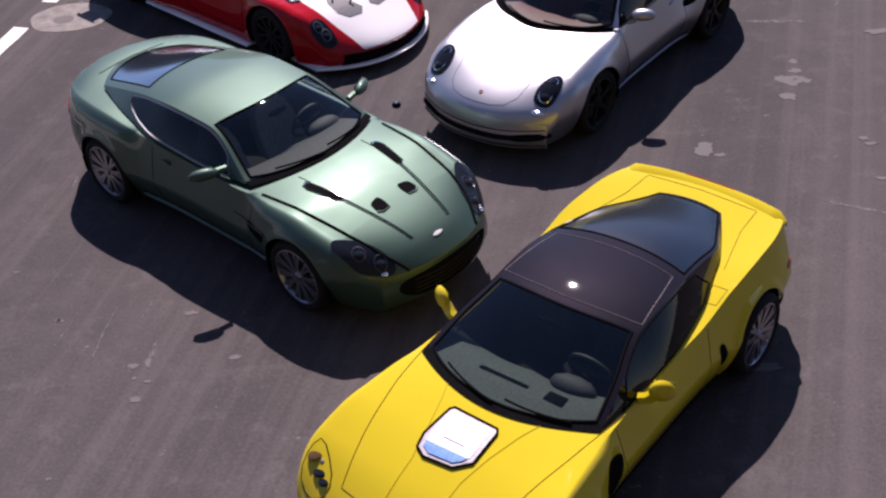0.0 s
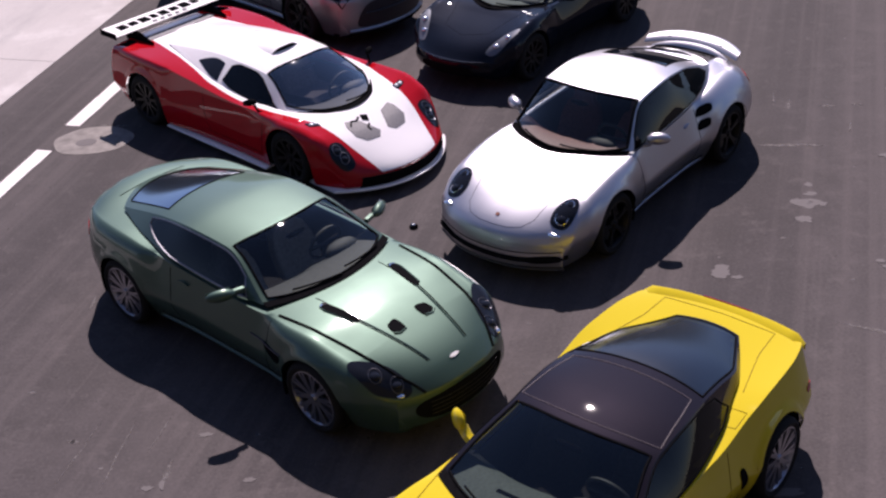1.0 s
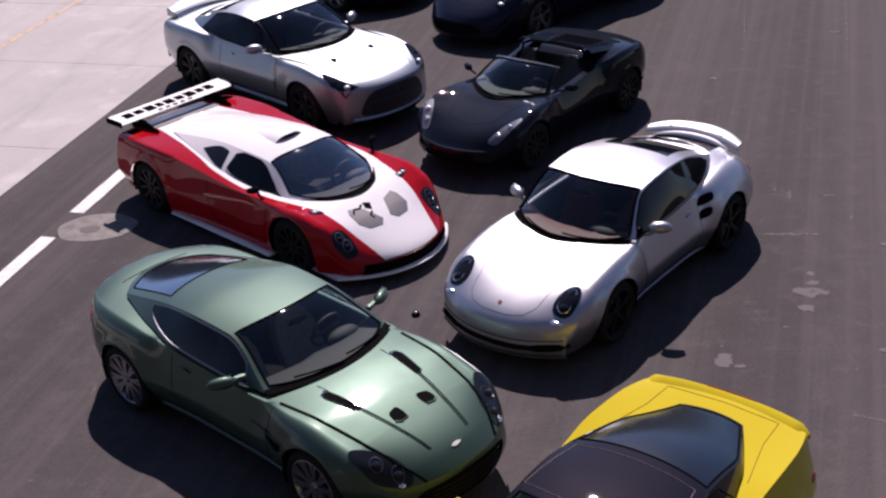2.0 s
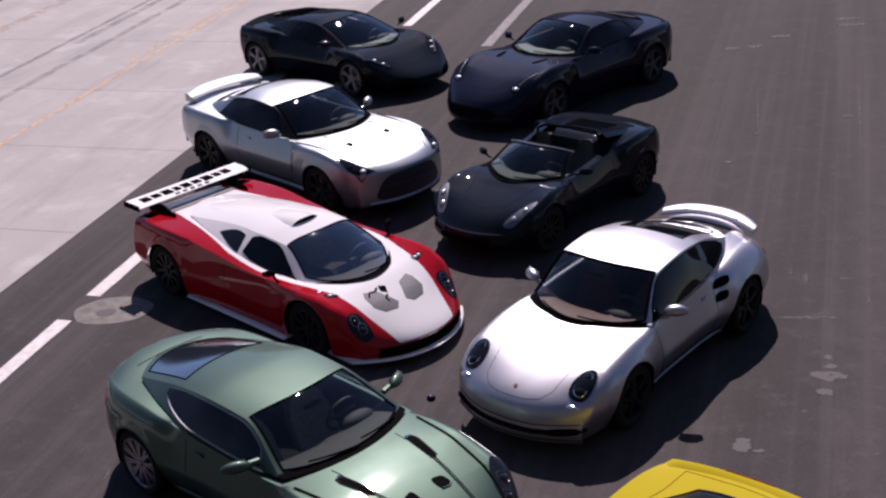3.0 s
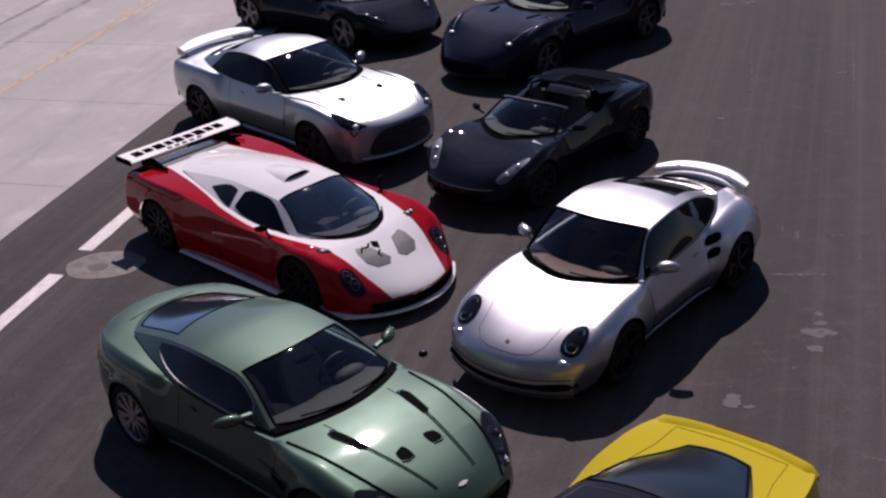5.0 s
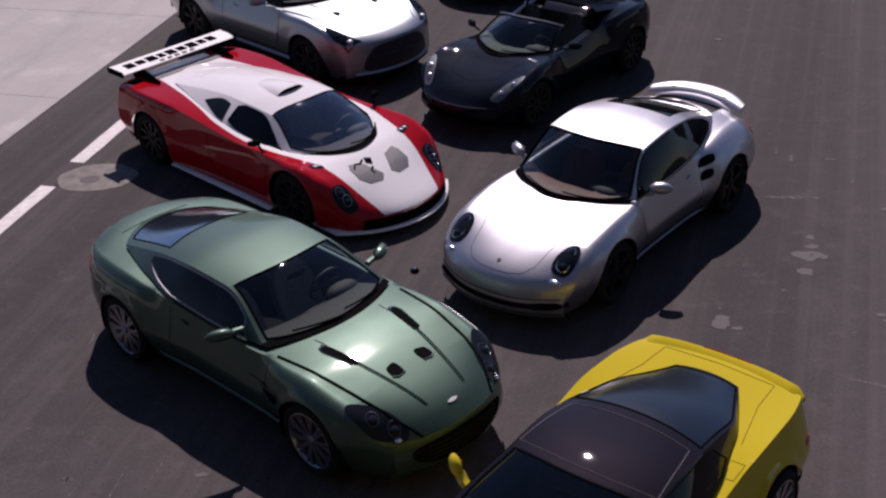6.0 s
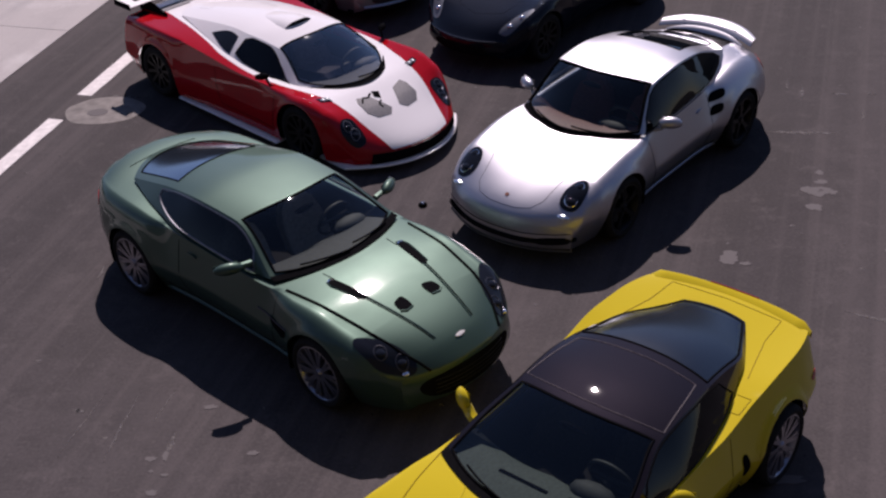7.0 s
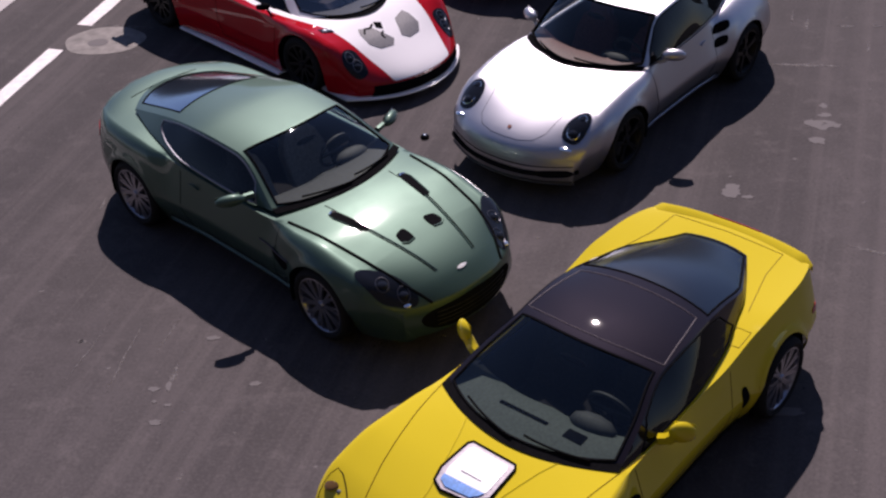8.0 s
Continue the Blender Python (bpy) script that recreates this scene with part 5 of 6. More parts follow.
# ---------------- dark blue front-engined coupe ----------------
def blue_coupe():
    k = dict(centre=((0.94, 0.965), (-0.04, 1.335), (-1.02, 1.27), (-1.92, 1.03)), mid=[(-0.5, 1.34)],
             corner_x=(0.52, -0.12, -0.98, -1.66),
             rail=[(0.52, 0.75, 0.945), (-0.12, 0.595, 1.275), (-0.5, 0.585, 1.29), (-0.98, 0.54, 1.22), (-1.66, 0.52, 1.03)],
             belt=[(0.52, 0.765, 0.94), (-0.1, 0.82, 0.935), (-0.7, 0.81, 0.955), (-1.2, 0.72, 1.0), (-1.66, 0.53, 1.03)],
             window=((0.32, -0.20), (-1.12, 0.16), (0.04, 0.93)), dash=DASH_PALE, dash_len=0.55)
    c = dict(name="blue_coupe", paint=NAVY, xf=2.56, xr=-2.36, wb=2.75, rw=0.35, cabin=k, hole=cabin_hole(k), sweep=(0.42, 0.22), round=(3.0, 1.05), zmid=0.60, zc=0.26, sill=0.14, nose=(0.14, 0.2, 0.08),
             top=[(-2.36, 0.93), (-2.22, 1.01), (-1.9, 1.03), (0.5, 0.97), (0.82, 0.955), (1.3, 0.93), (1.8, 0.82), (2.15, 0.68), (2.42, 0.53), (2.56, 0.42)],
             crest=[(-2.36, 0.91), (-2.1, 0.98), (-1.4, 1.0), (-0.4, 0.93), (0.5, 0.92), (1.3, 0.95), (1.7, 0.88), (2.12, 0.70), (2.42, 0.54), (2.56, 0.42)],
             wsh=[(-2.36, 0.66), (-1.4, 0.81), (-0.3, 0.80), (0.6, 0.80), (1.4, 0.79), (1.9, 0.77), (2.56, 0.64)],
             wmax=[(-2.36, 0.82), (-1.9, 0.94), (-1.37, 0.98), (-0.4, 0.92), (0.5, 0.92), (1.37, 0.985), (1.9, 0.96), (2.56, 0.84)])
    car = Car(c, place(2.13, 23.27, -135.8), "dark blue front-engined coupe with dark wheels on asphalt")
    car.wheels(5, RIM_SMOKE, rim_r=0.262, twin=True)
    car.mirrors(0.36, 1.0, 1.03, NAVY)
    car.doors(0.66, -0.72, 0.32, (-0.5, 0.8))
    car.line("bonnet_seam", "z", [(0.70, 0.70), (1.4, 0.62), (1.9, 0.46), (2.16, 0.28), (2.2, 0.0)], 0.002)
    for h in car.drape("headlight", "z", [(2.08, 0.58), (1.98, 0.60), (1.62, 0.76), (1.60, 0.82), (1.80, 0.84), (2.0, 0.74)], LENS, 0.006):
        s = 1 if h.data.vertices[0].co.y > 0 else -1
        part("lamp", Geo().ball(car.on("z", 2.02, 0.66 * s, 0.0), (0.05, 0.065, 0.03)), LENS_WHITE, h)
        part("lamp_strip", Geo().tube([car.on("z", 1.96 - 0.07 * q, s * (0.69 + 0.026 * q), 0.005) for q in range(6)], lambda t: 0.022 - 0.014 * t, 6), LENS_CLEAR, h)
    car.drape("grille", "x", [(-0.45, 0.26), (-0.42, 0.42), (0.42, 0.42), (0.45, 0.26)], MESH, 0.004, both=False)
    car.drape("bonnet_vent", "z", [(1.30, 0.40), (1.26, 0.46), (1.02, 0.50), (1.0, 0.46), (1.22, 0.38)], MESH, 0.006)
    car.drape("side_vent", "y", [(0.92, 0.50), (0.88, 0.66), (0.70, 0.70), (0.74, 0.52)], MESH, 0.006)
    car.line("sill_trim", "y", [(-0.92, 0.20), (0.92, 0.20)], 0.02, TRIM)
    for y in (0.58,):
        car.drape("tail_lamp", "x", [(y - 0.09, 0.80), (y, 0.89), (y + 0.09, 0.80), (y, 0.71)], LENS_RED, 0.008, sign=-1)
    return car


# ---------------- black wedge-shaped coupe ----------------
def black_wedge():
    k = dict(centre=((1.38, 0.79), (0.22, 1.165), (-0.45, 1.185), (-1.90, 0.965)), mid=[(-0.1, 1.195)],
             corner_x=(1.02, 0.12, -0.45, -1.55),
             rail=[(1.02, 0.735, 0.80), (0.12, 0.57, 1.115), (-0.1, 0.56, 1.135), (-0.45, 0.54, 1.13), (-1.55, 0.50, 0.955)],
             belt=[(1.02, 0.745, 0.80), (0.4, 0.83, 0.80), (-0.3, 0.84, 0.86), (-0.9, 0.72, 0.92), (-1.55, 0.49, 0.945)],
             window=((0.72, -0.34), (-0.50, 0.12), (0.04, 0.93)), roof_label="low black roof", rear_glass=(0.60, 2.12, 2.8), seat_x=-0.15, tub_back=-0.6, dash=DASH_PALE, dash_len=0.5, dash_label="grey dashboard top")
    c = dict(name="black_wedge_coupe", paint=BLACK_PAINT, xf=2.47, xr=-2.19, wb=2.665, rw=0.34, cabin=k, hole=cabin_hole(k), sweep=(0.36, 0.24), round=(3.2, 1.05), zmid=0.54,
             nose=(0.16, 0.3, 0.12), zc=0.3,
             top=[(-2.19, 0.89), (-2.05, 0.955), (-1.4, 0.965), (1.1, 0.80), (1.38, 0.775), (1.7, 0.69), (2.08, 0.54), (2.47, 0.37)],
             crest=[(-2.19, 0.85), (-1.95, 0.93), (-1.3, 0.95), (-0.4, 0.86), (0.5, 0.81), (1.3, 0.82), (1.7, 0.73), (2.08, 0.57), (2.47, 0.37)],
             wsh=[(-2.19, 0.72), (-1.4, 0.86), (-0.3, 0.82), (0.6, 0.82), (1.3, 0.82), (1.8, 0.79), (2.47, 0.66)],
             wmax=[(-2.19, 0.88), (-1.8, 1.0), (-1.33, 1.02), (-0.4, 0.96), (0.4, 0.94), (1.33, 1.0), (1.9, 0.95), (2.47, 0.82)])
    car = Car(c, place(-2.06, 25.592, -43.51), "black wedge-shaped supercar with grey wheels on asphalt")
    car.wheels(5, RIM_DARK, rim_r=0.255, twin=True, width=(0.26, 0.34))
    car.mirrors(0.76, 1.03, 0.93, BLACK_PAINT)
    car.doors(1.0, -0.45, 0.28, (None, None))
    car.line("bonnet_seam", "z", [(1.3, 0.62), (1.7, 0.52), (2.05, 0.40), (2.15, 0.0)], 0.002)
    for h in car.drape("headlight", "z", [(2.06, 0.56), (1.94, 0.54), (1.66, 0.74), (1.60, 0.84), (1.80, 0.83), (1.98, 0.72)], LENS, 0.006):
        s = 1 if h.data.vertices[0].co.y > 0 else -1
        for x, y in ((1.90, 0.66), (1.78, 0.76)):
            part("lamp", Geo().ball(car.on("z", x, y * s, -0.004), (0.05, 0.04, 0.03)), LENS_WHITE, h)
        part("lamp_strip", Geo().tube([car.on("z", 2.02 - 0.05 * q, s * (0.60 + 0.045 * q), 0.006) for q in range(8)], 0.022, 6), LENS_CLEAR, h)
    car.drape("front_intake", "x", [(0.36, 0.24), (0.40, 0.36), (0.74, 0.38), (0.78, 0.26)], MESH, 0.004)
    car.drape("shoulder_intake", "z", [(-0.72, 0.62), (-0.74, 0.74), (-1.1, 0.74), (-1.1, 0.66)], MESH, 0.008)
    # louvres let into the engine cover
    for kx in range(5):
        pts = [tuple(np.array(car.top_at(u, 2.22 + 0.13 * kx)) + (0, 0, 0.004)) for u in np.linspace(-0.5, 0.5, 11)]
        part("engine_louvre", Geo().tube(pts, 0.020, 6), TRIM, car.root)
    car.line("sill_trim", "y", [(-0.82, 0.20), (0.82, 0.20)], 0.02, TRIM)
    car.drape("tail_lamp", "x", [(0.50, 0.70), (0.52, 0.80), (0.84, 0.78), (0.84, 0.70)], LENS_RED, 0.008, sign=-1)
    return car


# ---------------- small open roadster ----------------
def dark_roadster():
    k = dict(centre=((0.96, 0.795), (0.29, 1.08), (-0.55, 1.0), (-1.35, 0.93)),
             corner_x=(0.54, 0.13, -0.55, -1.2),
             rail=[(0.54, 0.64, 0.795), (0.13, 0.525, 1.005), (-0.55, 0.50, 1.0), (-1.2, 0.46, 0.93)],
             belt=[(0.54, 0.65, 0.795), (0.0, 0.69, 0.80), (-0.45, 0.66, 0.84), (-0.9, 0.5, 0.9), (-1.2, 0.47, 0.93)],
             open=True, pillar_paint=MIDNIGHT, seat_x=-0.12, seat_z=0.06, tub_back=-0.62, dash=DASH_GREY, dash_label="grey dashboard")

    def hole(x, y):
        return y < 0.60 and -0.55 < x < 0.88 - 0.36 * (y / 0.62) ** 2
    c = dict(name="dark_roadster", paint=MIDNIGHT, xf=2.02, xr=-1.95, wb=2.352, rw=0.315, cabin=k, hole=hole, sweep=(0.42, 0.18), hood_p=3.0, round=(3.0, 1.05), zmid=0.52,
             top=[(-1.93, 0.80), (-1.84, 0.88), (-1.4, 0.93), (-0.75, 0.985), (-0.5, 0.90), (0.6, 0.79), (0.92, 0.78), (1.15, 0.73), (1.5, 0.65), (1.8, 0.55), (1.99, 0.42)],
             crest=[(-1.93, 0.80), (-1.7, 0.89), (-1.1, 0.93), (-0.35, 0.83), (0.35, 0.77), (1.05, 0.80), (1.4, 0.73), (1.75, 0.57), (1.99, 0.42)],
             wsh=[(-1.93, 0.62), (-1.2, 0.74), (-0.3, 0.70), (0.5, 0.70), (1.15, 0.73), (1.6, 0.70), (1.99, 0.54)],
             wmax=[(-1.93, 0.76), (-1.5, 0.85), (-1.18, 0.87), (-0.4, 0.80), (0.4, 0.79), (1.18, 0.86), (1.6, 0.84), (1.99, 0.70)])
    car = Car(c, place(1.36, 17.71, -129.5), "very dark blue open two-seat roadster with its roof off")
    car.wheels(10, RIM_BLACK, rim_r=0.225, width=(0.2, 0.25))
    car.mirrors(0.36, 0.87, 0.87, MIDNIGHT, (0.06, 0.09, 0.05))
    car.doors(0.52, -0.50, 0.30, (None, None))
    car.line("bonnet_seam", "z", [(0.84, 0.56), (1.2, 0.44), (1.5, 0.36), (1.62, 0.0)], 0.002)
    for h in car.drape("headlight", "z", [(1.78, 0.50), (1.66, 0.53), (1.40, 0.68), (1.36, 0.76), (1.54, 0.745), (1.74, 0.62)], LENS_CLEAR, 0.006):
        s = 1 if h.data.vertices[0].co.y > 0 else -1
        for x, y in ((1.66, 0.59), (1.52, 0.68)):
            part("lamp", Geo().ball(car.on("z", x, y * s, -0.004), (0.045, 0.045, 0.03)), CHROME, h)
    car.drape("grille", "x", [(-0.36, 0.26), (-0.30, 0.36), (0.30, 0.36), (0.36, 0.26)], MESH, 0.004, both=False)
    g = Geo().tube([tuple(np.array(car.top_at(u, 1.0)) + (0, 0, 0.006)) for u in np.linspace(-1, 1, 21)], 0.016, 8)
    part("windscreen_header", g, RIM, car.root)
    g = Geo().tube([(-0.50, -0.56, 0.80), (-0.54, -0.54, 1.0), (-0.56, -0.42, 1.06), (-0.57, 0, 1.07), (-0.56, 0.42, 1.06), (-0.54, 0.54, 1.0), (-0.50, 0.56, 0.80)], 0.022, 8)
    part("roll_hoop", g, TRIM, car.root)
    for s in (1, -1):
        rows = [[(x, s * (0.50 + dy), z + dz) for dy, dz in ((-0.14, -0.06), (-0.08, 0.0), (0.06, 0.0), (0.13, -0.06))] for x, z in ((-0.52, 1.10), (-0.8, 1.05), (-1.1, 0.98), (-1.4, 0.90))]
        part("buttress", Geo().grid(rows), MIDNIGHT, car.root)
    for kx in range(5):
        x = -0.85 - 0.11 * kx
        car.line("deck_slat", "z", [(x, -0.32), (x, 0.32)], 0.018, TRIM, both=False)
    for y in (0.42, 0.62):
        car.drape("tail_lamp", "x", [(y - 0.07, 0.70), (y, 0.77), (y + 0.07, 0.70), (y, 0.63)], LENS_RED, 0.008, sign=-1)
    return car


# ---------------- red and white racing car ----------------
def red_racer():
    k = dict(centre=((1.52, 0.72), (0.58, 1.085), (-0.30, 1.11), (-1.75, 0.925)), mid=[(0.2, 1.125)],
             corner_x=(1.10, 0.50, -0.30, -1.45),
             rail=[(1.10, 0.66, 0.72), (0.50, 0.50, 1.03), (0.1, 0.50, 1.05), (-0.30, 0.47, 1.04), (-1.45, 0.46, 0.915)],
             belt=[(1.10, 0.67, 0.715), (0.5, 0.755, 0.755), (-0.2, 0.735, 0.83), (-0.8, 0.62, 0.885), (-1.45, 0.46, 0.915)],
             window=((1.0, -0.40), (-0.06, 0.06), (0.05, 0.92)), window_lo=[(0, 0.04), (0.8, 0.06), (1, 0.20)], window_hi=[(0, 0.56), (0.15, 0.82), (0.35, 0.93), (0.8, 0.93), (1, 0.80)],
             screen_round=(0.15, 0.07), screen_u=0.965, glass=GLASS_CLEAR, seat=RACE_SEAT, seat_label="pale racing seat", roof_paint=WHITE, pillar_paint=WHITE, side_paint=WHITE, front_paint=WHITE, rear_paint=WHITE,
             rear_glass=(0.50, 2.62, 2.78), hatch=WHITE, rear_trim=WHITE, rear_seal=0.002, rear_label="white engine cover panel", roof_label="white roof", seat_x=0.20, tub_back=-0.25, wipers=((0.5, -0.1),))
    def hole(x, y):
        return cabin_hole(k)(x, y) and x > -0.4
    # half width of the white panel as a share of the bonnet's
    edge = curve1([(-2.26, 0.56), (-1.75, 0.56), (-1.2, 0.64), (-0.6, 0.78), (-0.2, 0.88), (0.5, 0.92), (0.9, 0.89), (1.2, 0.82), (1.6, 0.74), (2.52, 0.68)])

    def stripe(x, k):
        return k < 10 / 16
    c = dict(name="red_race_car", paint=RED, paint2=WHITE, stripe=stripe, stripe_u=edge, stripe_label="white centre stripe", xf=2.47, xr=-2.28, wb=2.77, rw=0.335, cabin=k, hole=hole, zmid=0.42,
             sweep=(0.40, 0.08), round=(3.0, 1.1, 2.0), nose=(0.05, 0.05, 0.03), zc=0.15, sill=0.12, hood_p=4.0, tuck=0.03, rise=0.27,
             top=[(-2.22, 0.86), (-2.1, 0.885), (-1.7, 0.90), (-0.6, 0.88), (1.1, 0.72), (1.52, 0.70), (1.85, 0.60), (2.2, 0.43), (2.40, 0.32), (2.47, 0.27)],
             crest=[(-2.22, 0.86), (-1.8, 0.90), (-1.35, 0.90), (-0.5, 0.83), (0.4, 0.755), (1.0, 0.765), (1.4, 0.77), (1.8, 0.68), (2.15, 0.48), (2.40, 0.32), (2.47, 0.27)],
             wsh=[(-2.22, 0.84), (-1.4, 0.91), (-0.4, 0.90), (0.5, 0.90), (1.3, 0.88), (1.9, 0.80), (2.52, 0.62)],
             wmax=[(-2.26, 0.96), (-1.4, 1.01), (-0.4, 0.96), (0.5, 0.95), (1.39, 0.98), (1.9, 0.93), (2.52, 0.80)])
    car = Car(c, place(-2.08, 15.40, -45.44), "red and white racing car with a tall lettered rear wing")
    car.wheels(10, RIM_BLACK, rim_r=0.24, width=(0.28, 0.34))
    car.mirrors(0.78, 0.95, 0.88, TRIM, (0.05, 0.075, 0.04), stem=(0.10, -0.10, -0.14))
    car.doors(0.95, -0.20, 0.26, (None, None))
    # splitter and side skirts
    rows = []
    for y in np.linspace(-0.90, 0.90, 25):
        a = 2.53 - 0.46 * abs(y / 0.90) ** 2.2
        rows.append([(a - 0.5, y, 0.10), (a, y, 0.085), (a + 0.012, y, 0.098), (a, y, 0.115), (a - 0.5, y, 0.125)])
    part("front_splitter", Geo().grid(rows), WHITE, car.root, "white front splitter")
    for s in (1, -1):
        part("side_skirt", Geo().box(-0.98, 0.98, min(s * 0.86, s * 1.0), max(s * 0.86, s * 1.0), 0.085, 0.112, 0.008), WHITE, car.root, "white side skirt")
    car.drape("nose_slot", "x", [(-0.66, 0.125), (-0.64, 0.245), (0.64, 0.245), (0.66, 0.125)], MESH, 0.014, both=False, smoothed=False)
    # heart-shaped outlets in the nose
    car.drape("nose_outlet", "z", [(1.71, 0.34), (1.78, 0.38), (1.94, 0.385), (2.04, 0.30), (2.065, 0.13), (2.0, 0.06), (1.77, 0.175)], GREY_MARK, 0.005, smoothed=False)
    car.drape("nose_mark", "z", [(1.83, -0.07), (1.78, -0.13), (1.70, -0.10), (1.74, -0.02)], TRIM, 0.006, both=False, smoothed=False)
    for pts in ([(1.72, -0.14), (1.76, -0.20), (1.74, -0.27), (1.80, -0.33)], [(1.86, -0.10), (1.90, -0.16), (1.95, -0.15)]):
        car.line("nose_mark", "z", pts, 0.014, TRIM, both=False)
    for h in car.drape("headlight", "z", [(2.16, 0.62), (2.14, 0.74), (1.98, 0.82), (1.90, 0.74), (1.94, 0.62)], LENS, 0.006):
        s = 1 if h.data.vertices[0].co.y > 0 else -1
        for x, y in ((2.06, 0.69), (1.97, 0.72)):
            part("lamp", Geo().ball(car.on("z", x, y * s, -0.010), (0.05, 0.05, 0.025)), LENS, h)
            part("lamp_bezel", Geo().tube([car.on("z", x + 0.05 * math.cos(a), y * s + 0.05 * math.sin(a), 0.006) for a in np.linspace(0, 6.283, 14, endpoint=False)], 0.005, 5, True), RIM_DARK, h)
    for h in car.drape("running_lamp", "z", [(1.62, 0.62), (1.58, 0.76), (1.50, 0.76), (1.52, 0.62)], LENS, 0.006, smoothed=False):
        s = 1 if h.data.vertices[0].co.y > 0 else -1
        for y in (0.65, 0.71):
            part("lamp", Geo().ball(car.on("z", 1.56, y * s, 0.004), (0.035, 0.03, 0.022)), LENS_WHITE, h)
    # roof scoop, quarter windows, louvred deck
    rows = [[(0.36 - 0.03 * u * u, 0.215 * u, 1.105 + 0.070 * (1 - abs(u) ** 3)), (0.18, 0.205 * u, 1.115 + 0.060 * (1 - abs(u) ** 3)), (-0.12, 0.15 * u, 1.105 + 0.03 * (1 - abs(u) ** 3)), (-0.46, 0.10 * u, 1.06)] for u in np.linspace(-1, 1, 13)]
    sc = part("roof_scoop", Geo().grid(rows), WHITE, car.root, "white roof air scoop")
    part("scoop_mouth", Geo().grid([[(0.352 - 0.03 * u * u, 0.203 * u, 1.09), (0.345 - 0.03 * u * u, 0.203 * u, 1.10 + 0.063 * (1 - abs(u) ** 3))] for u in np.linspace(-1, 1, 13)]), TRIM, sc)
    side = car.side_at
    for s in (1, -1):
        rows = []
        for u in np.linspace(0, 1, 13):
            t0, t1 = 0.06 + 0.34 * u ** 1.6, 0.78 + 0.10 * math.sin(math.pi * u) - 0.32 * u ** 2.5
            rows.append([(lambda p: (p[0], s * (p[1] + 0.006), p[2]))(side(lerp(-0.13, -0.64, u) - 0.03 * t * (1 - u), t)) for t in np.linspace(t0, t1, 6)])
        g = Geo().grid(rows)
        part("quarter_window", g, LENS, car.root, "grey quarter window")
    car.drape("deck_band", "z", [(-1.77, 0.54), (-1.77, -0.54), (-1.93, -0.54), (-1.93, 0.54)], GREY_MARK, 0.008, both=False, smoothed=False, label="dark band across the rear deck")
    car.drape("fender_outlet", "z", [(-1.86, 0.66), (-1.86, 0.82), (-2.02, 0.82), (-2.02, 0.66)], TRIM, 0.008, smoothed=False)
    for s in (1, -1):
        rows = [[(x, s * 0.58, z0), (x, s * 0.58, z1)] for x, z0, z1 in ((-1.60, 0.88, 0.93), (-1.85, 0.88, 1.0), (-2.12, 0.86, 1.04), (-2.2, 0.86, 1.03))]
        back = [[(x, y + s * 0.018, z) for x, y, z in r] for r in reversed(rows)]
        part("wing_support", Geo().grid(rows + back), TRIM, car.root)
    # full-width wing: white upper face with a row of plain dark bars in place of its lettering
    half, xw, zw = 0.91, -2.10, 1.03
    prof = [(0.16, 0.0), (0.10, 0.022), (0.0, 0.032), (-0.10, 0.03), (-0.16, 0.036), (-0.165, 0.02), (-0.05, 0.002), (0.10, -0.01)]
    w = part("rear_wing", Geo().grid([[(xw + a, y, zw + b) for a, b in prof] for y in np.linspace(-half, half, 9)], close=True), MATT_WHITE, car.root, "white rear wing with a row of dark marks")
    for s in (1, -1):
        part("end_plate", Geo().box(xw - 0.18, xw + 0.17, s * half - 0.010, s * half + 0.010, zw - 0.035, zw + 0.042, 0.006), TRIM, w)
    y = -0.76
    for wd, dx in ((0.13, 0.0), (0.12, 0.012), (0.14, -0.004), (0.09, 0.01), (0.13, 0.0), (0.12, 0.012), (0.14, -0.006), (0.10, 0.008), (0.12, 0.0)):
        part("wing_mark", Geo().box(xw - 0.075 + dx, xw + 0.070 - dx, y, y + wd, zw + 0.024, zw + 0.0395, 0.003), TRIM, w)
        y += wd + 0.042
    for y in (-0.30, -0.18, -0.06, 0.06, 0.18):
        part("wing_mark", Geo().box(xw + 0.098, xw + 0.132, y, y + 0.07, zw + 0.008, zw + 0.0245, 0.003), GREY_MARK, w)
    return car


green_coupe()
silver_coupe()
yellow_coupe()
red_racer()
silver_tourer()
dark_roadster()
blue_coupe()
black_wedge()
# ---------------- marks on the ground ----------------
def mark(ob, label, category):
    return tagged(ob, label, category, kind="structure")


for s0, s1 in ((-16.5, -13.4), (-9.0, -5.74), (-5.03, -1.95), (1.4, 4.6), (8.8, 13.9), (16.5, 19.6)):
    mark(strip("lane_dash", s0, s1, 1.22, 1.43, 0.0, 0.004, LINE_WHITE, None, 0.006, int(s0 * 10)), "worn white painted dash on the asphalt", "road marking")
mark(strip("faded_line", 7.2, 24.0, 3.42, 3.64, 0.0, 0.0035, LINE_GREY, None, 0.008, 5), "faded grey painted line on the asphalt", "road marking")
for w, hw, s0 in ((-3.60, 0.04, -12), (-3.84, 0.022, 5.5)):
    mark(strip("orange_line", s0, 30, w - hw, w + hw, 0.009, 0.0115, LINE_ORANGE, None, 0.012, 9), "faded orange painted line on the concrete", "road marking")

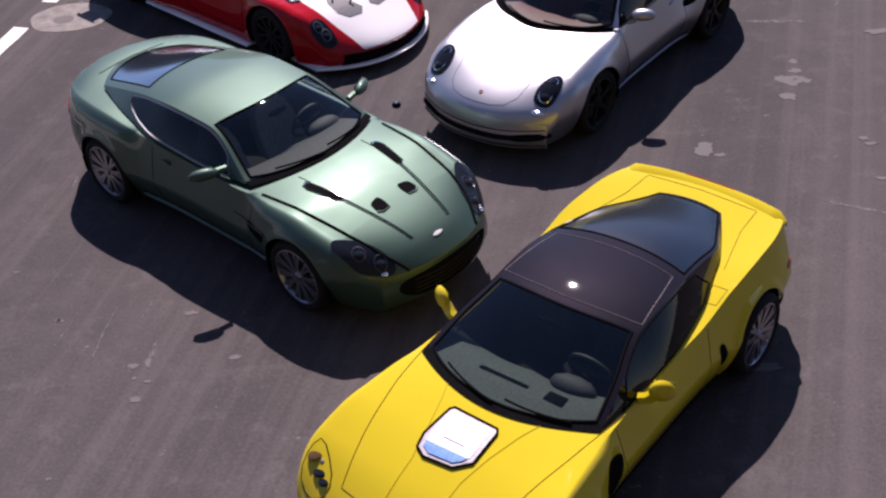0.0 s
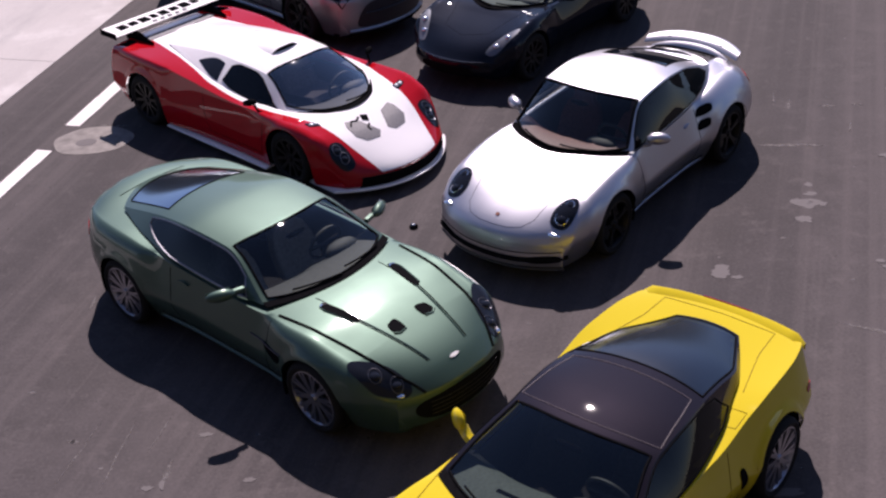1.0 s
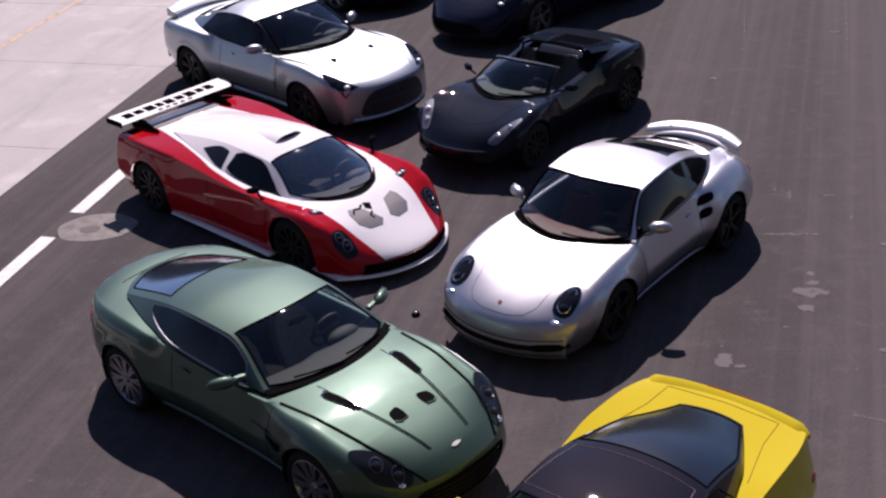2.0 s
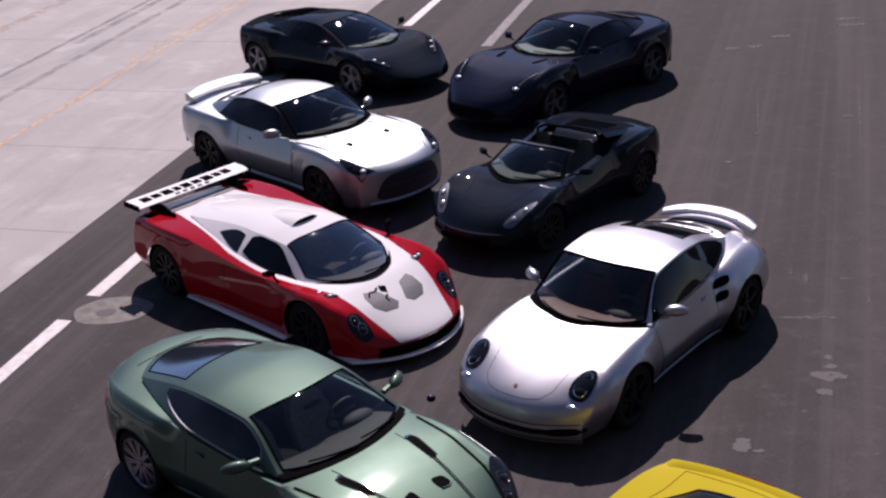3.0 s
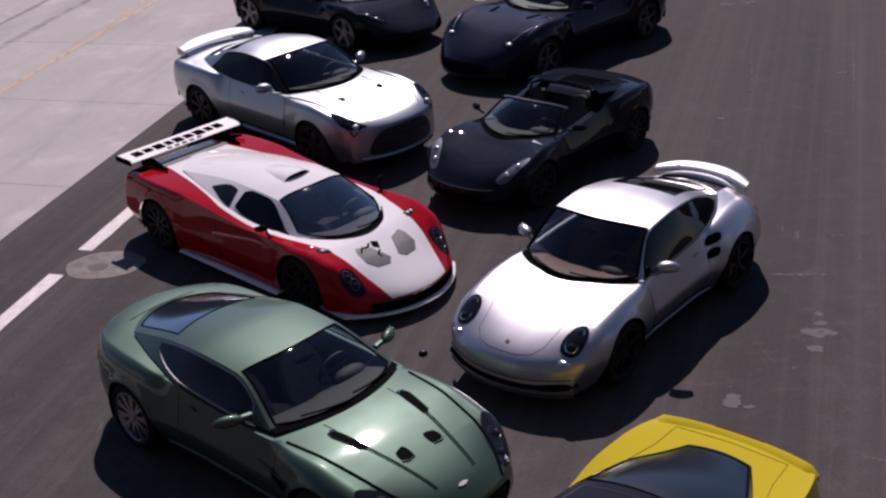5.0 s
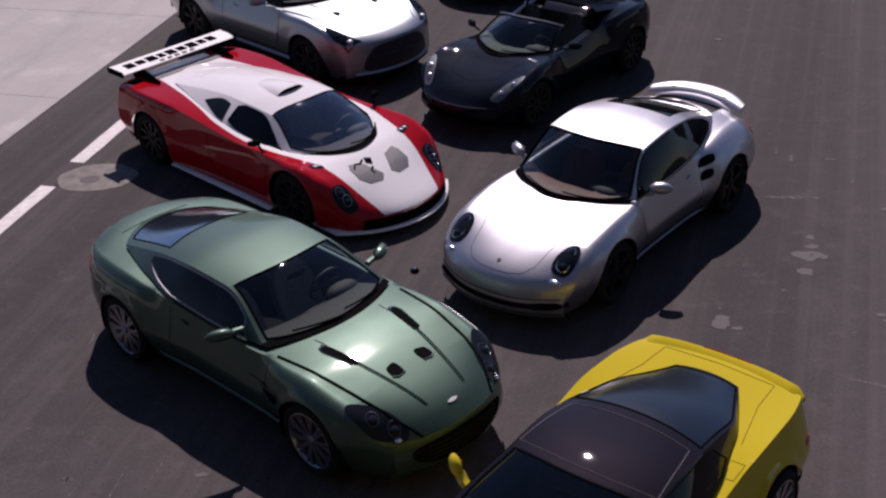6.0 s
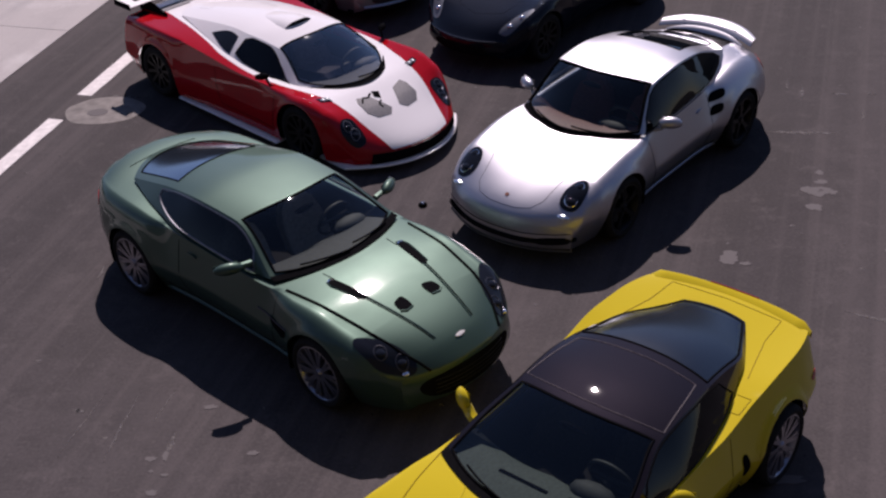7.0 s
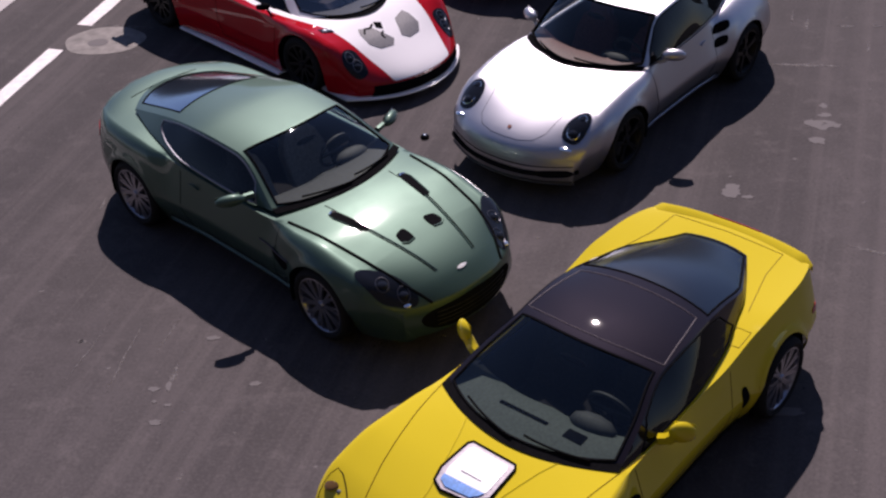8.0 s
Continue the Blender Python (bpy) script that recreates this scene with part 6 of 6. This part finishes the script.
for w, hw, s0, s1 in ((-6.20, 0.07, -4.0, 16.0), (-5.24, 0.09, 0.5, 14.5), (-5.92, 0.10, 7.0, 15.0)):
    mark(strip("tyre_mark", s0, s1, w - hw, w + hw, 0.009, 0.0112, TYRE_MARK, None, 0.02, int(s0 * 7)), "dark rubber streak along the concrete slabs", "tyre mark")
mark(strip("old_line", 5.5, 16.0, -8.74, -8.42, 0.009, 0.0112, CHALKY, None, 0.02, 6), "trace of an old orange line on the concrete", "road marking")


def blot(name, cx, cy, rx, ry, material, seed, label, turn=0.0, h=0.003, wob=0.25, n=40, category="stain"):
    """A flat, uneven-edged patch."""
    rnd = random.Random(seed)
    ph = [(rnd.uniform(0, 6.28), rnd.uniform(0.3, 1)) for _ in range(6)]
    ring = []
    for k in range(n):
        a = 2 * math.pi * k / n
        r = 1 + wob * sum(w * math.sin((q + 2) * a + p) for q, (p, w) in enumerate(ph)) / 3
        x, y = rx * r * math.cos(a), ry * r * math.sin(a)
        c, s = math.cos(radians(turn)), math.sin(radians(turn))
        ring.append((cx + x * c - y * s, cy + x * s + y * c))
    g = Geo().grid([[(x, y, 0.0) for x, y in ring], [(x, y, h) for x, y in ring]], close=True)
    g.f.append(tuple(range(n, 2 * n)))
    return mark(part(name, g, material, smooth=False), label, category)


blot("repair_patch", -4.42, 15.32, 0.50, 0.40, PATCH_GREY, 3, "round grey cement patch set in the asphalt", 0, 0.0035, 0.05, category="patch")
blot("patch_cap", -4.50, 15.27, 0.13, 0.10, SPOT, 4, "small round cap in the cement patch", 0, 0.006, 0.03, category="cap")
# pale spills; that at (2.50, 7.97) paints sunlight falling under the yellow car
rnd = random.Random(11)
for k, (x, y, rx, ry) in enumerate(((3.99, 12.91, 0.045, 0.05), (3.955, 12.70, 0.065, 0.05), (3.87, 12.50, 0.135, 0.10), (3.75, 12.55, 0.06, 0.06), (4.02, 12.47, 0.05, 0.05), (3.745, 12.17, 0.08, 0.075),
                                    (2.66, 11.22, 0.095, 0.085), (2.70, 11.33, 0.075, 0.055), (2.71, 11.52, 0.013, 0.015), (2.81, 11.13, 0.06, 0.03), (-2.65, 8.54, 0.05, 0.03), (-1.80, 8.56, 0.05, 0.03), (-2.24, 9.20, 0.06, 0.03), (-2.57, 8.12, 0.05, 0.035), (-2.53, 8.57, 0.025, 0.06), (-2.62, 8.38, 0.02, 0.02), (-2.5, 8.33, 0.03, 0.02),
                                    (2.50, 7.97, 0.14, 0.05), (4.27, 11.25, 0.05, 0.035), (4.31, 11.14, 0.06, 0.03), (4.23, 10.52, 0.05, 0.03), (8.35, 27.1, 0.26, 0.12), (8.31, 26.6, 0.30, 0.10), (6.07, 25.5, 0.17, 0.10), (5.62, 25.45, 0.16, 0.09),
                                    (4.93, 20.38, 0.05, 0.05), (4.21, 19.17, 0.07, 0.05), (6.72, 26.1, 0.22, 0.10), (6.58, 20.95, 0.09, 0.06), (5.14, 13.46, 0.2, 0.06))):
    blot("pale_spill", x, y, rx, ry, SPOT if y < 18 else SCRATCH, 20 + k, "pale dried spills on the asphalt, with one painted sunlit patch", 0, 0.0020 + 0.00012 * k, 0.3)
# thin pale scratches and seams
for k, (x0, y0, x1, y1, w) in enumerate(((3.62, 13.94, 4.44, 13.82, 0.050), (4.24, 14.77, 4.345, 15.17, 0.020), (4.80, 14.12, 4.89, 14.42, 0.018), (4.10, 14.96, 4.20, 15.37, 0.014), (4.64, 14.87, 4.84, 14.84, 0.045), (5.03, 14.86, 5.17, 14.81, 0.045), (-3.68, 11.34, -3.66, 11.62, 0.022), (-3.05, 8.5, -2.90, 9.47, 0.011), (-2.53, 8.56, -2.49, 8.87, 0.035), (-3.46, 9.25, -3.35, 9.2, 0.03), (-3.45, 8.6, -3.2, 9.5, 0.008), (-2.72, 9.0, -2.58, 9.5, 0.012), (3.55, 10.24, 4.30, 9.84, 0.03), (-4.55, 15.80, -3.8, 15.62, 0.02), (3.2, 14.1, 3.66, 13.95, 0.015), (5.6, 23.2, 4.8, 19.7, 0.010), (7.4, 23.1, 6.1, 18.7, 0.010))):
    n = 24
    rows = []
    for q in range(n + 1):
        t = q / n
        px, py = lerp(x0, x1, t) + rnd.uniform(-1, 1) * 0.01, lerp(y0, y1, t) + rnd.uniform(-1, 1) * 0.01
        hw = w * (0.35 + 0.65 * rnd.random()) * math.sin(math.pi * min(0.95, max(0.05, t)))
        nx, ny = Vector((y1 - y0, x0 - x1)).normalized()
        rows.append([(px - nx * hw, py - ny * hw, 0.0), (px - nx * hw, py - ny * hw, 0.002), (px + nx * hw, py + ny * hw, 0.002), (px + nx * hw, py + ny * hw, 0.0)])
    mark(part("pale_scratch", Geo().grid(rows), SCRATCH, smooth=False), "thin pale seam scratched across the asphalt", "scratch")
# crumbs and flecks too small to count
g = Geo()
for _ in range(760):
    s, w = rnd.uniform(-16, 14), rnd.uniform(1.7, 13.5)
    x, y = along(s, w)
    r = rnd.uniform(0.005, 0.019)
    k = rnd.uniform(0.5, 1.8)
    a = rnd.uniform(0, 3.14)
    pts = [(x + r * k * math.cos(a + q) * (1 + 0.3 * rnd.random()), y + r * math.sin(a + q), 0.0022) for q in (0, 1.0, 2.1, 3.1, 4.2, 5.2)]
    g.add(pts, [(0, 1, 2, 3, 4, 5)])
tagged(part("flecks", g, SCRATCH, smooth=False, fix=False), "pale flecks and crumbs scattered on the asphalt", "debris", kind="stuff")
stud = tagged(part("road_stud", Geo().ball((-0.39, 12.56, 0.012), (0.05, 0.05, 0.03)), TRIM), "small dark metal stud on the asphalt", "stud")
part("stud_cap", Geo().ball((-0.39, 12.56, 0.036), (0.022, 0.022, 0.012)), CHROME, stud)
